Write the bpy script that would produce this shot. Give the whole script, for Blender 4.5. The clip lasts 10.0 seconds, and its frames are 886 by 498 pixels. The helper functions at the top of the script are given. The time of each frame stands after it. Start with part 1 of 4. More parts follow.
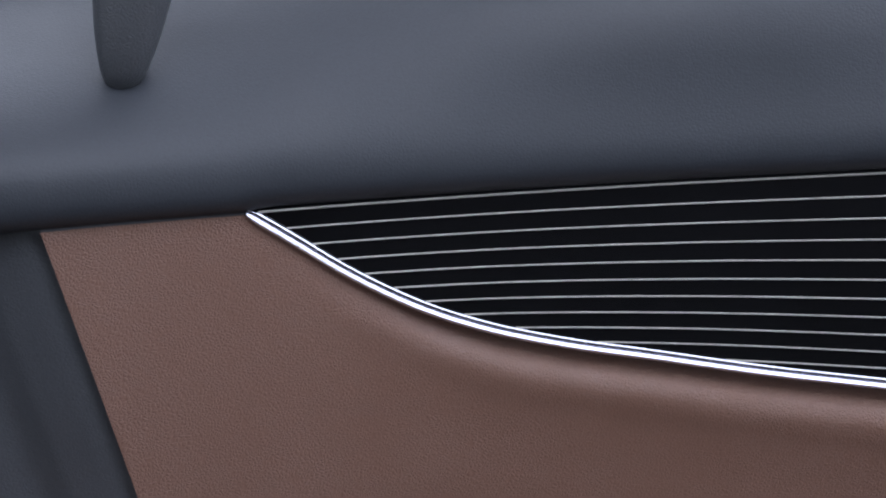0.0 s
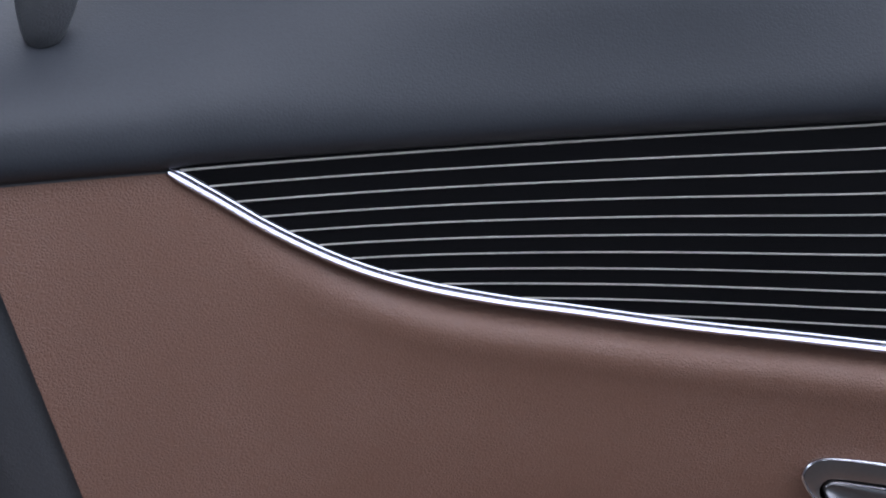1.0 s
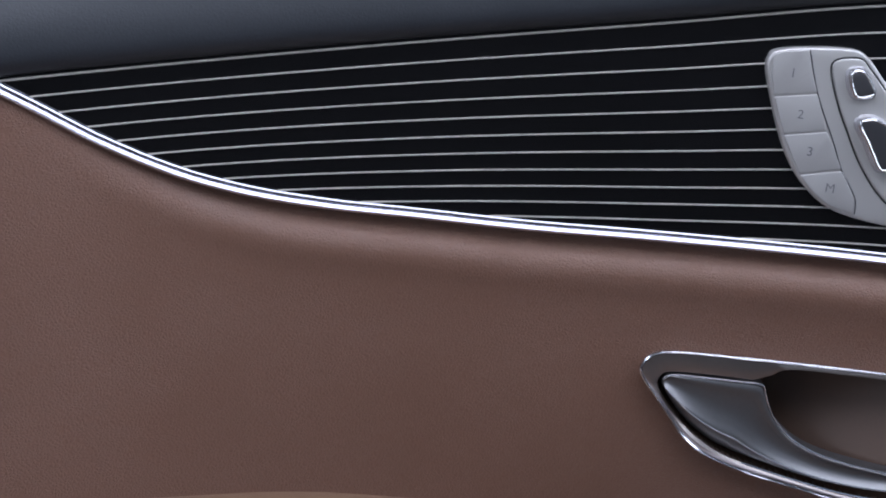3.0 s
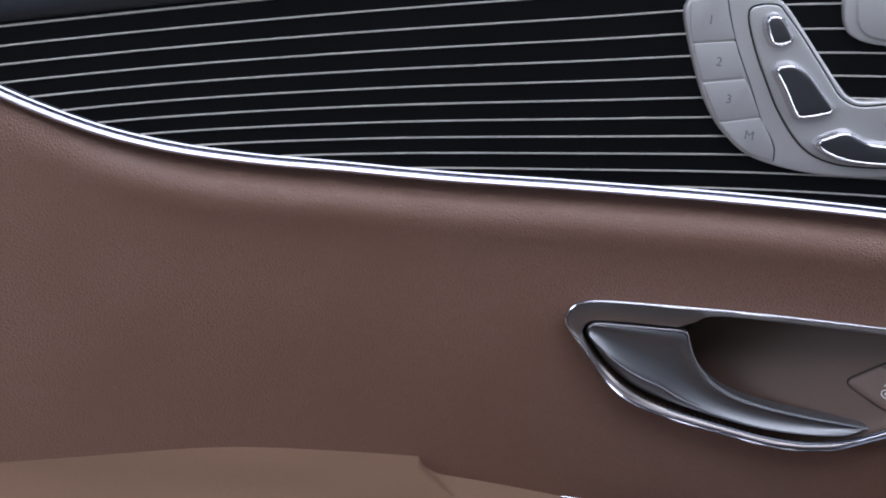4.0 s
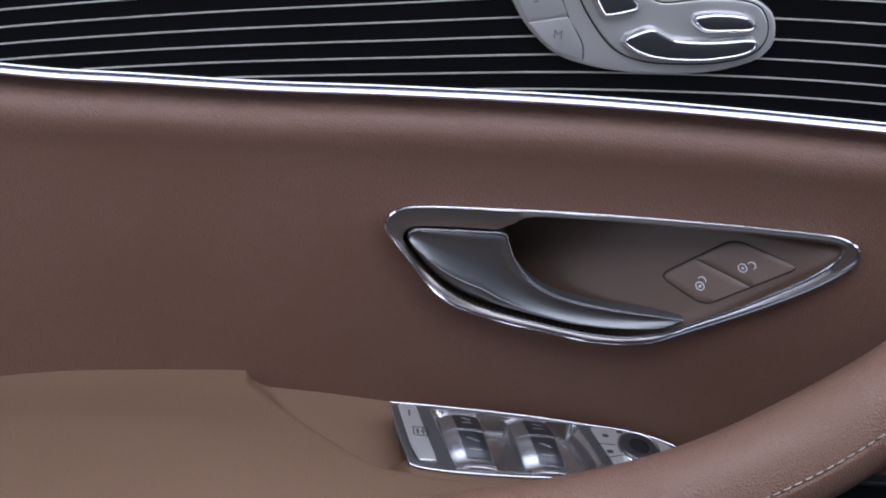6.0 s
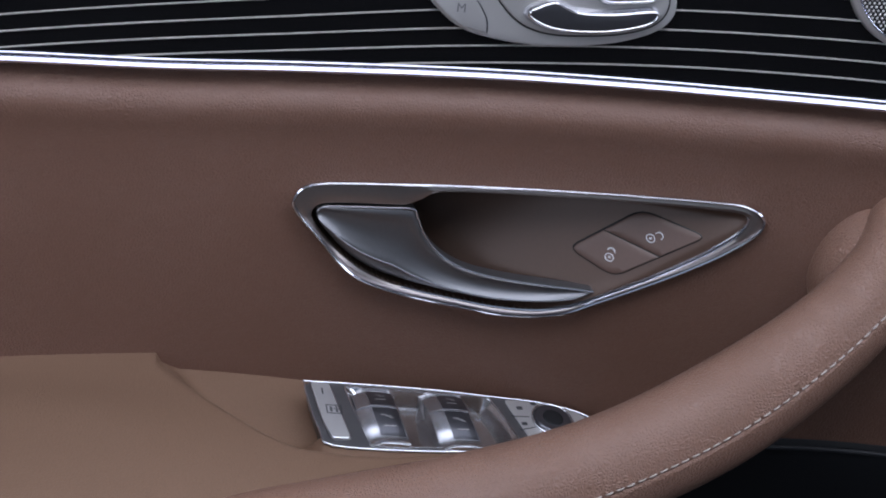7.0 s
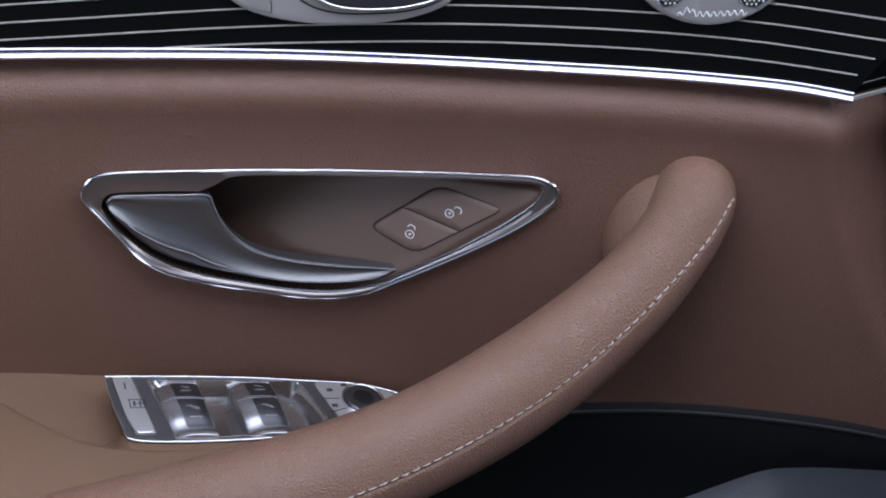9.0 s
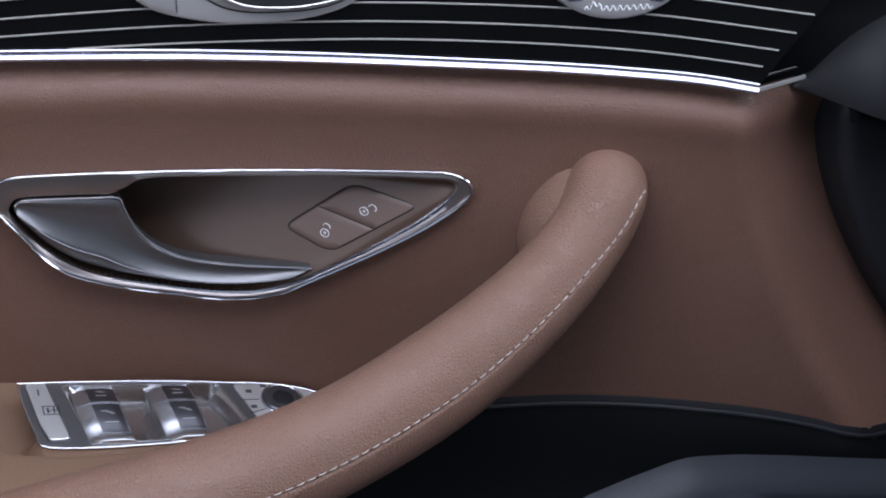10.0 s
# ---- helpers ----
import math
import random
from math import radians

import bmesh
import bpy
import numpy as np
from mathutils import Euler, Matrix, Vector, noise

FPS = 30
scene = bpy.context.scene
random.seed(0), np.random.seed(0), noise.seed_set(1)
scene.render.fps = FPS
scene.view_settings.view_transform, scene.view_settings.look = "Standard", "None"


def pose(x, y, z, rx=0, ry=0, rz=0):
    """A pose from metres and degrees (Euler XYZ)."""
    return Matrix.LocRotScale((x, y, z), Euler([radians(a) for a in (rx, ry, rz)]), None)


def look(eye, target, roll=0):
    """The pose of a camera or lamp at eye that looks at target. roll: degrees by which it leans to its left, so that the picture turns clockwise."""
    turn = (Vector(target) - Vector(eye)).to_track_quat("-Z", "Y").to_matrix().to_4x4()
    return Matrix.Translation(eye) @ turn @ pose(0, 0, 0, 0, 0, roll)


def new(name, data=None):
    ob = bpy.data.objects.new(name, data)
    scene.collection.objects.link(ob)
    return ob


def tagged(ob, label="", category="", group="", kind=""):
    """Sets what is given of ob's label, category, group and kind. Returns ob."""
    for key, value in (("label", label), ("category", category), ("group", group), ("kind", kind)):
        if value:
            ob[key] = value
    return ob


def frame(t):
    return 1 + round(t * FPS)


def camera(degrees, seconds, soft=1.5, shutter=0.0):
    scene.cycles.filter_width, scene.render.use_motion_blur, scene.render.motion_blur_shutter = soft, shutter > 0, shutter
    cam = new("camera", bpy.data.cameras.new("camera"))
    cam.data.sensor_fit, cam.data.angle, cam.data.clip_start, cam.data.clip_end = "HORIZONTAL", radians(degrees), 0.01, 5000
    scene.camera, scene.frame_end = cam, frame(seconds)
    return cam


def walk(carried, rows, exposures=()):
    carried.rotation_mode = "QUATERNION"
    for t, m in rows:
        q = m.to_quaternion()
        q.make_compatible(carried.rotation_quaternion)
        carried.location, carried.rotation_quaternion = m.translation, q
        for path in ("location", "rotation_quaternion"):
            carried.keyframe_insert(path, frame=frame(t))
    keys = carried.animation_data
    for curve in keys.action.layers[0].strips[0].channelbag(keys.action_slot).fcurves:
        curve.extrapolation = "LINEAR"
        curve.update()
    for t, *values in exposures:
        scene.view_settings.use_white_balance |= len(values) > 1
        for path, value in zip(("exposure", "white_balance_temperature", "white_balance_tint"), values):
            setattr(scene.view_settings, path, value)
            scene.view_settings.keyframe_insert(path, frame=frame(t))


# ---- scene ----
cam = camera(39.0, 10.0, soft=2.0)


def stand(x, y, z, yaw, pitch, roll):
    return pose(x, y, z, 90 + pitch, 0, yaw) @ pose(0, 0, 0, 0, 0, roll)


PATH = [
    (0.0, stand(-0.1754, -0.5727, 0.9789, 3.54, -10.48, 0.75)),
    (0.5, stand(-0.1569, -0.5733, 0.9800, 3.67, -11.44, 0.73)),
    (1.0, stand(-0.1403, -0.5734, 0.9809, 3.56, -12.55, 0.51)),
    (1.5, stand(-0.1255, -0.5731, 0.9816, 3.20, -13.83, 0.29)),
    (2.0, stand(-0.1122, -0.5726, 0.9821, 2.73, -14.93, 0.04)),
    (2.5, stand(-0.1005, -0.5717, 0.9824, 1.79, -16.07, -0.12)),
    (4.0, stand(-0.0727, -0.5683, 0.9826, -1.06, -19.38, -0.61)),
    (4.5, stand(-0.0655, -0.5670, 0.9825, -2.39, -20.79, -0.67)),
    (5.0, stand(-0.0590, -0.5658, 0.9823, -3.97, -21.70, -0.65)),
    (5.5, stand(-0.0533, -0.5646, 0.9820, -5.75, -22.85, -0.65)),
    (7.0, stand(-0.0385, -0.5624, 0.9811, -11.07, -25.01, -0.35)),
    (7.5, stand(-0.0339, -0.5622, 0.9808, -13.05, -25.47, -0.20)),
    (8.0, stand(-0.0293, -0.5625, 0.9805, -14.90, -25.88, -0.08)),
    (8.5, stand(-0.0246, -0.5632, 0.9804, -16.98, -25.89, 0.09)),
    (9.0, stand(-0.0195, -0.5644, 0.9802, -19.24, -25.96, 0.30)),
    (9.5, stand(-0.0140, -0.5661, 0.9802, -20.96, -26.08, 0.38)),
    (10.0, stand(-0.0079, -0.5685, 0.9804, -22.28, -26.10, 0.39)),
]
walk(cam, PATH, [(0.0, 0.06), (4.5, 0.04), (8.0, -0.08), (10.0, 0.20)])

# ---- light: overcast daylight through side window and windscreen, plus added rear and overhead lamps ----
world = bpy.data.worlds.new("sky")
scene.world = world
world.use_nodes = True
sky = world.node_tree.nodes.new("ShaderNodeTexSky")
sky.sky_type, sky.sun_disc = "NISHITA", False
sky.sun_elevation, sky.sun_rotation = radians(50), radians(200)
world.node_tree.links.new(sky.outputs[0], world.node_tree.nodes["Background"].inputs[0])
world.node_tree.nodes["Background"].inputs[1].default_value = 0.06


def area_lamp(name, eye, target, width, height, watts, colour):
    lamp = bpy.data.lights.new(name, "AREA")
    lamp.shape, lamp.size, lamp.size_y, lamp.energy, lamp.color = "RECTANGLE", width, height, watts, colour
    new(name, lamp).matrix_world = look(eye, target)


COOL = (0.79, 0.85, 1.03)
area_lamp("side_window_light", (0.1, 0.16, 1.24), (0.1, -0.5, 0.55), 1.5, 0.28, 4.6, COOL)
area_lamp("windscreen_light", (1.15, -0.6, 1.2), (0.0, -0.12, 0.78), 1.0, 0.45, 8.5, COOL)
# Added fill lamp, out of view, that brightens the door's front end.
area_lamp("rear_fill_light", (-1.18, -0.85, 1.20), (0.28, -0.06, 0.74), 0.8, 0.40, 4.6, COOL)
# Added overhead fill lamp: lights upward faces and shows in the chrome.
area_lamp("overhead_fill_light", (0.12, -0.44, 1.43), (0.12, -0.42, 0.0), 1.25, 0.56, 9.6, COOL)


# ---- materials ----
def material(name, colour, rough=0.5, metal=0.0, grain=0.0, scale=450.0, vary=0.12, kind="leather", coat=0.0, spec=0.5):
    mat = bpy.data.materials.new(name)
    mat.use_nodes = True
    nt = mat.node_tree
    p = nt.nodes["Principled BSDF"]
    link = nt.links.new
    p.inputs["Roughness"].default_value = rough
    p.inputs["Metallic"].default_value = metal
    p.inputs["Specular IOR Level"].default_value = spec
    p.inputs["Coat Weight"].default_value = coat
    p.inputs["Coat Roughness"].default_value = 0.03
    co = nt.nodes.new("ShaderNodeTexCoord").outputs["Object"]
    # broad mottling of the colour and of the sheen
    broad = nt.nodes.new("ShaderNodeTexNoise")
    broad.inputs["Scale"].default_value = 14.0
    broad.inputs["Detail"].default_value = 5.0
    link(co, broad.inputs["Vector"])
    fine = nt.nodes.new("ShaderNodeTexNoise")
    fine.inputs["Scale"].default_value = scale * 1.3
    fine.inputs["Detail"].default_value = 3.0
    link(co, fine.inputs["Vector"])
    both = nt.nodes.new("ShaderNodeMath")
    both.operation = "ADD"
    link(broad.outputs["Fac"], both.inputs[0])
    link(fine.outputs["Fac"], both.inputs[1])
    ramp = nt.nodes.new("ShaderNodeMapRange")
    ramp.inputs["From Min"].default_value, ramp.inputs["From Max"].default_value = 0.6, 1.4
    ramp.inputs["To Min"].default_value, ramp.inputs["To Max"].default_value = 1 - vary, 1 + vary
    link(both.outputs[0], ramp.inputs["Value"])
    tint = nt.nodes.new("ShaderNodeVectorMath")
    tint.operation = "SCALE"
    tint.inputs[0].default_value = colour
    link(ramp.outputs[0], tint.inputs["Scale"])
    link(tint.outputs[0], p.inputs["Base Color"])
    shine = nt.nodes.new("ShaderNodeMapRange")
    shine.inputs["From Min"].default_value, shine.inputs["From Max"].default_value = 0.3, 0.7
    shine.inputs["To Min"].default_value, shine.inputs["To Max"].default_value = rough * 0.92, min(1, rough * 1.08)
    link(broad.outputs["Fac"], shine.inputs["Value"])
    link(shine.outputs[0], p.inputs["Roughness"])
    if grain:
        bump = nt.nodes.new("ShaderNodeBump")
        bump.inputs["Strength"].default_value = grain
        if kind == "leather":
            warp = nt.nodes.new("ShaderNodeTexNoise")
            warp.inputs["Scale"].default_value = 90.0
            link(co, warp.inputs["Vector"])
            add = nt.nodes.new("ShaderNodeMixRGB")
            add.blend_type, add.inputs[0].default_value = "ADD", 0.006
            link(co, add.inputs[1])
            link(warp.outputs["Color"], add.inputs[2])
            cell = nt.nodes.new("ShaderNodeTexVoronoi")
            cell.feature = "DISTANCE_TO_EDGE"
            cell.inputs["Scale"].default_value = scale
            link(add.outputs[0], cell.inputs["Vector"])
            crease = nt.nodes.new("ShaderNodeMapRange")
            crease.interpolation_type = "SMOOTHSTEP"
            crease.inputs["From Max"].default_value = 0.30
            link(cell.outputs["Distance"], crease.inputs["Value"])
            small = nt.nodes.new("ShaderNodeTexVoronoi")
            small.inputs["Scale"].default_value = scale * 2.3
            link(add.outputs[0], small.inputs["Vector"])
            mix = nt.nodes.new("ShaderNodeMath")
            mix.operation = "MULTIPLY_ADD"
            mix.inputs[1].default_value = -0.35
            link(small.outputs["Distance"], mix.inputs[0])
            link(crease.outputs[0], mix.inputs[2])
            # the grain is pressed deeper in some places than in others
            deep = nt.nodes.new("ShaderNodeMapRange")
            deep.inputs["From Min"].default_value, deep.inputs["From Max"].default_value = 0.35, 0.65
            deep.inputs["To Min"].default_value, deep.inputs["To Max"].default_value = 0.45, 1.0
            link(broad.outputs["Fac"], deep.inputs["Value"])
            press = nt.nodes.new("ShaderNodeMath")
            press.operation = "MULTIPLY"
            link(mix.outputs[0], press.inputs[0])
            link(deep.outputs[0], press.inputs[1])
            link(press.outputs[0], bump.inputs["Height"])
            bump.inputs["Distance"].default_value = 0.0005
        else:
            link(fine.outputs["Fac"], bump.inputs["Height"])
            bump.inputs["Distance"].default_value = 0.00012
        link(bump.outputs[0], p.inputs["Normal"])
    return mat


LEATHER = material("brown_leather", (0.172, 0.0915, 0.0645), 0.45, grain=0.55, scale=620, vary=0.10)
# The panel's leather in a lighter tone: the grip's stronger light is coloured in.
GRIP_LEATHER = material("lit_grip_leather", (0.235, 0.131, 0.092), 0.39, grain=0.72, scale=580, vary=0.08)
# Lighter copy of the panel's leather: light on the upward face, put into colour.
PAD = material("lit_armrest_leather", (0.198, 0.118, 0.075), 0.50, grain=0.22, scale=620, vary=0.08)
VINYL = material("black_vinyl", (0.021, 0.0245, 0.031), 0.54, grain=0.12, scale=560, vary=0.15)
LOWER = material("black_plastic", (0.007, 0.0075, 0.009), 0.62, grain=0.4, scale=700, vary=0.15, kind="fine", spec=0.35)
EDGE = material("grey_edge_plastic", (0.055, 0.058, 0.064), 0.5, grain=0.3, scale=520, vary=0.12)
DASH = material("dashboard_vinyl", (0.016, 0.017, 0.020), 0.5, grain=0.15, scale=500, vary=0.12)
LACQUER = material("black_lacquer", (0.004, 0.004, 0.0045), 0.06, vary=0.3, coat=0.3)
STRIPE = material("light_inlay", (0.54, 0.515, 0.485), 0.38, metal=0.3, vary=0.08)
CHROME = material("polished_chrome", (0.55, 0.55, 0.64), 0.23, metal=1.0, vary=0.03)
RIM = material("dark_polished_rim", (0.66, 0.66, 0.71), 0.15, metal=1.0, vary=0.04)
SATIN = material("satin_aluminium", (0.53, 0.518, 0.512), 0.38, metal=0.55, grain=0.15, scale=2600, vary=0.05, kind="fine")
BUTTON = material("silver_button", (0.44, 0.43, 0.427), 0.42, metal=0.45, grain=0.15, scale=2600, vary=0.04, kind="fine")
DARK_SATIN = material("dark_chrome", (0.33, 0.295, 0.28), 0.32, metal=0.9, vary=0.05)
LEVER = material("brushed_lever", (0.22, 0.22, 0.228), 0.46, metal=0.95, vary=0.05)
# Pale metal for the lines that paint highlights onto the lever.
LEVER_GLINT = material("lever_highlight", (0.72, 0.72, 0.76), 0.22, metal=0.9, vary=0.03)
KEY = material("dark_satin_key", (0.46, 0.46, 0.48), 0.27, metal=0.9, vary=0.05)
KEY_BROWN = material("brown_key_plastic", (0.120, 0.074, 0.058), 0.40, vary=0.06)
WELL_METAL = material("mirror_well", (0.62, 0.61, 0.61), 0.16, metal=0.95, vary=0.04)
BOWL = material("brown_satin_plastic", (0.086, 0.051, 0.036), 0.38, metal=0.15, vary=0.06, spec=0.5)
BLACK = material("black_gap", (0.006, 0.006, 0.006), 0.6)
THREAD = material("cream_thread", (0.56, 0.49, 0.44), 0.7, vary=0.1)
WHITE = material("white_print", (0.72, 0.72, 0.74), 0.5, vary=0.02)
POLISHED = material("polished_key_flank", (0.66, 0.66, 0.69), 0.24, metal=0.95, vary=0.03)
KEY_FACE = material("key_face", (0.15, 0.15, 0.165), 0.34, metal=0.9, vary=0.05)
FAINT = material("faint_print", (0.14, 0.14, 0.15), 0.5, vary=0.02)
INK = material("dark_print", (0.05, 0.05, 0.055), 0.5, vary=0.02)
SHELL = material("cabin_fabric", (0.10, 0.10, 0.105), 0.9, grain=0.2, scale=900, kind="fine")


# ---- shape helpers ----
def S(x):
    """The door's face: how far back it lies at x."""
    if x > 0.36:
        return S(0.36) + (x - 0.36) * -0.413
    if x < -0.39:
        return S(-0.39)
    return 0.4816 * x**3 - 0.6765 * x**2 - 0.1143 * x - 0.0017


def smooth(a, b, v):
    u = min(1.0, max(0.0, (v - a) / (b - a)))
    return u * u * (3 - 2 * u)


def curve(*nodes):
    """A smooth function through (x, value) nodes, straight beyond them."""
    xs, ys = np.array([n[0] for n in nodes], float), np.array([n[1] for n in nodes], float)
    slope = np.gradient(ys, xs)

    def at(x):
        if x <= xs[0]:
            return float(ys[0] + (x - xs[0]) * slope[0])
        if x >= xs[-1]:
            return float(ys[-1] + (x - xs[-1]) * slope[-1])
        i = int(np.searchsorted(xs, x)) - 1
        h = xs[i + 1] - xs[i]
        u = (x - xs[i]) / h
        return float((2 * u**3 - 3 * u**2 + 1) * ys[i] + (u**3 - 2 * u * u + u) * h * slope[i]
                     + (3 * u * u - 2 * u**3) * ys[i + 1] + (u**3 - u * u) * h * slope[i + 1])
    return at


def rounded(pts, steps=6, closed=True):
    """A smooth line through the points (any dimension)."""
    pts = [Vector(p) for p in pts]
    n, out = len(pts), []
    for i in range(n if closed else n - 1):
        if closed:
            a, b, c, d = pts[i - 1], pts[i], pts[(i + 1) % n], pts[(i + 2) % n]
        else:
            a, b, c, d = pts[max(i - 1, 0)], pts[i], pts[i + 1], pts[min(i + 2, n - 1)]
        for s in range(steps):
            t = s / steps
            out.append(0.5 * (2 * b + (c - a) * t + (2 * a - 5 * b + 4 * c - d) * t * t + (3 * b - a - 3 * c + d) * t**3))
    if not closed:
        out.append(pts[-1])
    return out


def corners(pts, radius, steps=4):
    """A polygon with rounded corners."""
    out, n = [], len(pts)
    for i in range(n):
        a, b, c = Vector(pts[i - 1]), Vector(pts[i]), Vector(pts[(i + 1) % n])
        r1 = min(radius, (a - b).length * 0.45)
        r2 = min(radius, (c - b).length * 0.45)
        p, q = b + (a - b).normalized() * r1, b + (c - b).normalized() * r2
        for s in range(steps + 1):
            t = s / steps
            out.append((1 - t) ** 2 * p + 2 * t * (1 - t) * b + t * t * q)
    return out


def area2(line):
    return sum(a[0] * b[1] - b[0] * a[1] for a, b in zip(line, line[1:] + line[:1])) / 2


def shrink(line, by):
    """The closed 2D line moved inwards."""
    sign = 1 if area2(line) > 0 else -1
    out, n = [], len(line)
    for i in range(n):
        d = Vector(line[(i + 1) % n]) - Vector(line[i - 1])
        d = d.normalized() if d.length > 1e-9 else Vector((1, 0))
        out.append(Vector(line[i]) + Vector((-d.y, d.x)) * by * sign)
    return out


def inside(line, x, z):
    hit, n = False, len(line)
    for i in range(n):
        (x1, z1), (x2, z2) = line[i - 1], line[i]
        if (z1 > z) != (z2 > z) and x < (x2 - x1) * (z - z1) / (z2 - z1) + x1:
            hit = not hit
    return hit


def distance(line, x, z):
    p, best = Vector((x, z)), 9.0
    for i in range(len(line)):
        a, b = Vector(line[i - 1]), Vector(line[i])
        d = b - a
        t = max(0, min(1, (p - a).dot(d) / max(d.dot(d), 1e-12)))
        best = min(best, (p - a - d * t).length)
    return best


def along(line, t):
    at = [0.0]
    for a, b in zip(line, line[1:]):
        at.append(at[-1] + (b - a).length)
    w = t * at[-1]
    i = min(len(line) - 2, max(0, int(np.searchsorted(at, w)) - 1))
    return line[i].lerp(line[i + 1], (w - at[i]) / (at[i + 1] - at[i]))


def part(name, bm, mat, parent=None, label="", flat=False):
    bmesh.ops.recalc_face_normals(bm, faces=bm.faces)
    me = bpy.data.meshes.new(name)
    bm.to_mesh(me)
    bm.free()
    me.materials.append(mat)
    if not flat:
        for f in me.polygons:
            f.use_smooth = True
        me.set_sharp_from_angle(angle=radians(38))
    ob = new(name, me)
    ob.parent = parent
    if label:
        tagged(ob, label)
    return ob


def thing(name, label, category, group="", kind=""):
    ob = new(name)
    ob.empty_display_size = 0.02
    return tagged(ob, label, category, group, kind)


def grid(nu, nv, f):
    bm = bmesh.new()
    vs = [[bm.verts.new(f(u / nu, v / nv)) for v in range(nv + 1)] for u in range(nu + 1)]
    for i in range(nu):
        for j in range(nv):
            bm.faces.new((vs[i][j], vs[i + 1][j], vs[i + 1][j + 1], vs[i][j + 1]))
    return bm


def solid(bm, thick, way=(0, 1, 0)):
    """Gives an open sheet a back and rims."""
    back = bmesh.ops.duplicate(bm, geom=bm.verts[:] + bm.edges[:] + bm.faces[:])
    twin = back["vert_map"]
    rims = [e for e in bm.edges if e.is_boundary and e.verts[0] in twin and e.verts[0] not in
            {v for v in back["geom"] if isinstance(v, bmesh.types.BMVert)}]
    for v in [g for g in back["geom"] if isinstance(g, bmesh.types.BMVert)]:
        v.co += Vector(way) * thick
    for e in rims:
        a, b = e.verts
        try:
            bm.faces.new((a, b, twin[b], twin[a]))
        except ValueError:
            pass
    return bm


def slab(line, back, front, bevel=0.0006, cap=True, steps=3, crown=0.0):
    """A plate in the flat (x, off the face, z): back and front are heights off the face."""
    bm = bmesh.new()
    rings = [[(p, back) for p in line]]
    for s in range(steps + 1):
        a = s / steps * math.pi / 2
        rings.append([(p, front - bevel + bevel * math.sin(a)) for p in shrink(line, bevel * (1 - math.cos(a)))])
    if crown:
        for d, k in ((0.0015, 0.55), (0.003, 0.85), (0.0045, 1.0)):
            rings.append([(p, front + crown * k) for p in shrink(line, bevel + d)])
    vs = [[bm.verts.new((p[0], -h, p[1])) for p, h in ring] for ring in rings]
    n = len(line)
    for a, b in zip(vs, vs[1:]):
        for i in range(n):
            bm.faces.new((a[i - 1], a[i], b[i], b[i - 1]))
    if cap:
        f = bm.faces.new(vs[-1])
        bmesh.ops.triangulate(bm, faces=[f])
    return bm


def on_door(bm, cut=0.015, rows=0.0):
    """Bends a flat plate onto the door's face."""
    xs = [v.co.x for v in bm.verts]
    x = math.ceil(min(xs) / cut) * cut
    while x < max(xs):
        bmesh.ops.bisect_plane(bm, geom=bm.verts[:] + bm.edges[:] + bm.faces[:], plane_co=(x, 0, 0), plane_no=(1, 0, 0), dist=1e-6)
        x += cut
    if rows:
        zs = [v.co.z for v in bm.verts]
        z = math.ceil(min(zs) / rows) * rows
        while z < max(zs):
            bmesh.ops.bisect_plane(bm, geom=bm.verts[:] + bm.edges[:] + bm.faces[:], plane_co=(0, 0, z), plane_no=(0, 0, 1), dist=1e-6)
            z += rows
    for v in bm.verts:
        v.co.y += S(v.co.x)
    return bm


def sweep(line, profile, closed=False, fixed=None, taper=None):
    """A section swept along a 3D line; profile: (across, out) pairs, out being towards the cabin."""
    bm, n, rings = bmesh.new(), len(line), []
    for i, p in enumerate(line):
        if closed:
            d = Vector(line[(i + 1) % n]) - Vector(line[i - 1])
        else:
            d = Vector(line[min(i + 1, n - 1)]) - Vector(line[max(i - 1, 0)])
        d.normalize()
        out = Vector(fixed or (0, -1, 0))
        out = (out - d * out.dot(d)).normalized()
        side = d.cross(out)
        k = taper(i / (n - 1)) if taper else 1.0
        rings.append([bm.verts.new(Vector(p) + side * a * k + out * b * k) for a, b in profile])
    m = len(profile)
    for i in range(n if closed else n - 1):
        a, b = rings[i], rings[(i + 1) % n]
        for j in range(m):
            bm.faces.new((a[j - 1], a[j], b[j], b[j - 1]))
    if not closed:
        bm.faces.new(rings[0])
        bm.faces.new(rings[-1])
    return bm


def box(x0, x1, y0, y1, z0, z1, bevel=0.0):
    bm = bmesh.new()
    bmesh.ops.create_cube(bm, size=1)
    for v in bm.verts:
        v.co = ((x0 + x1) / 2 + v.co.x * (x1 - x0), (y0 + y1) / 2 + v.co.y * (y1 - y0), (z0 + z1) / 2 + v.co.z * (z1 - z0))
    if bevel:
        bmesh.ops.bevel(bm, geom=bm.edges[:], offset=bevel, segments=2, affect="EDGES")
    return bm


def circle(cx, cz, r, n=40):
    return [Vector((cx + r * math.cos(2 * math.pi * i / n), cz + r * math.sin(2 * math.pi * i / n))) for i in range(n)]


ROUND = [(math.cos(2 * math.pi * i / 8), math.sin(2 * math.pi * i / 8)) for i in range(8)]

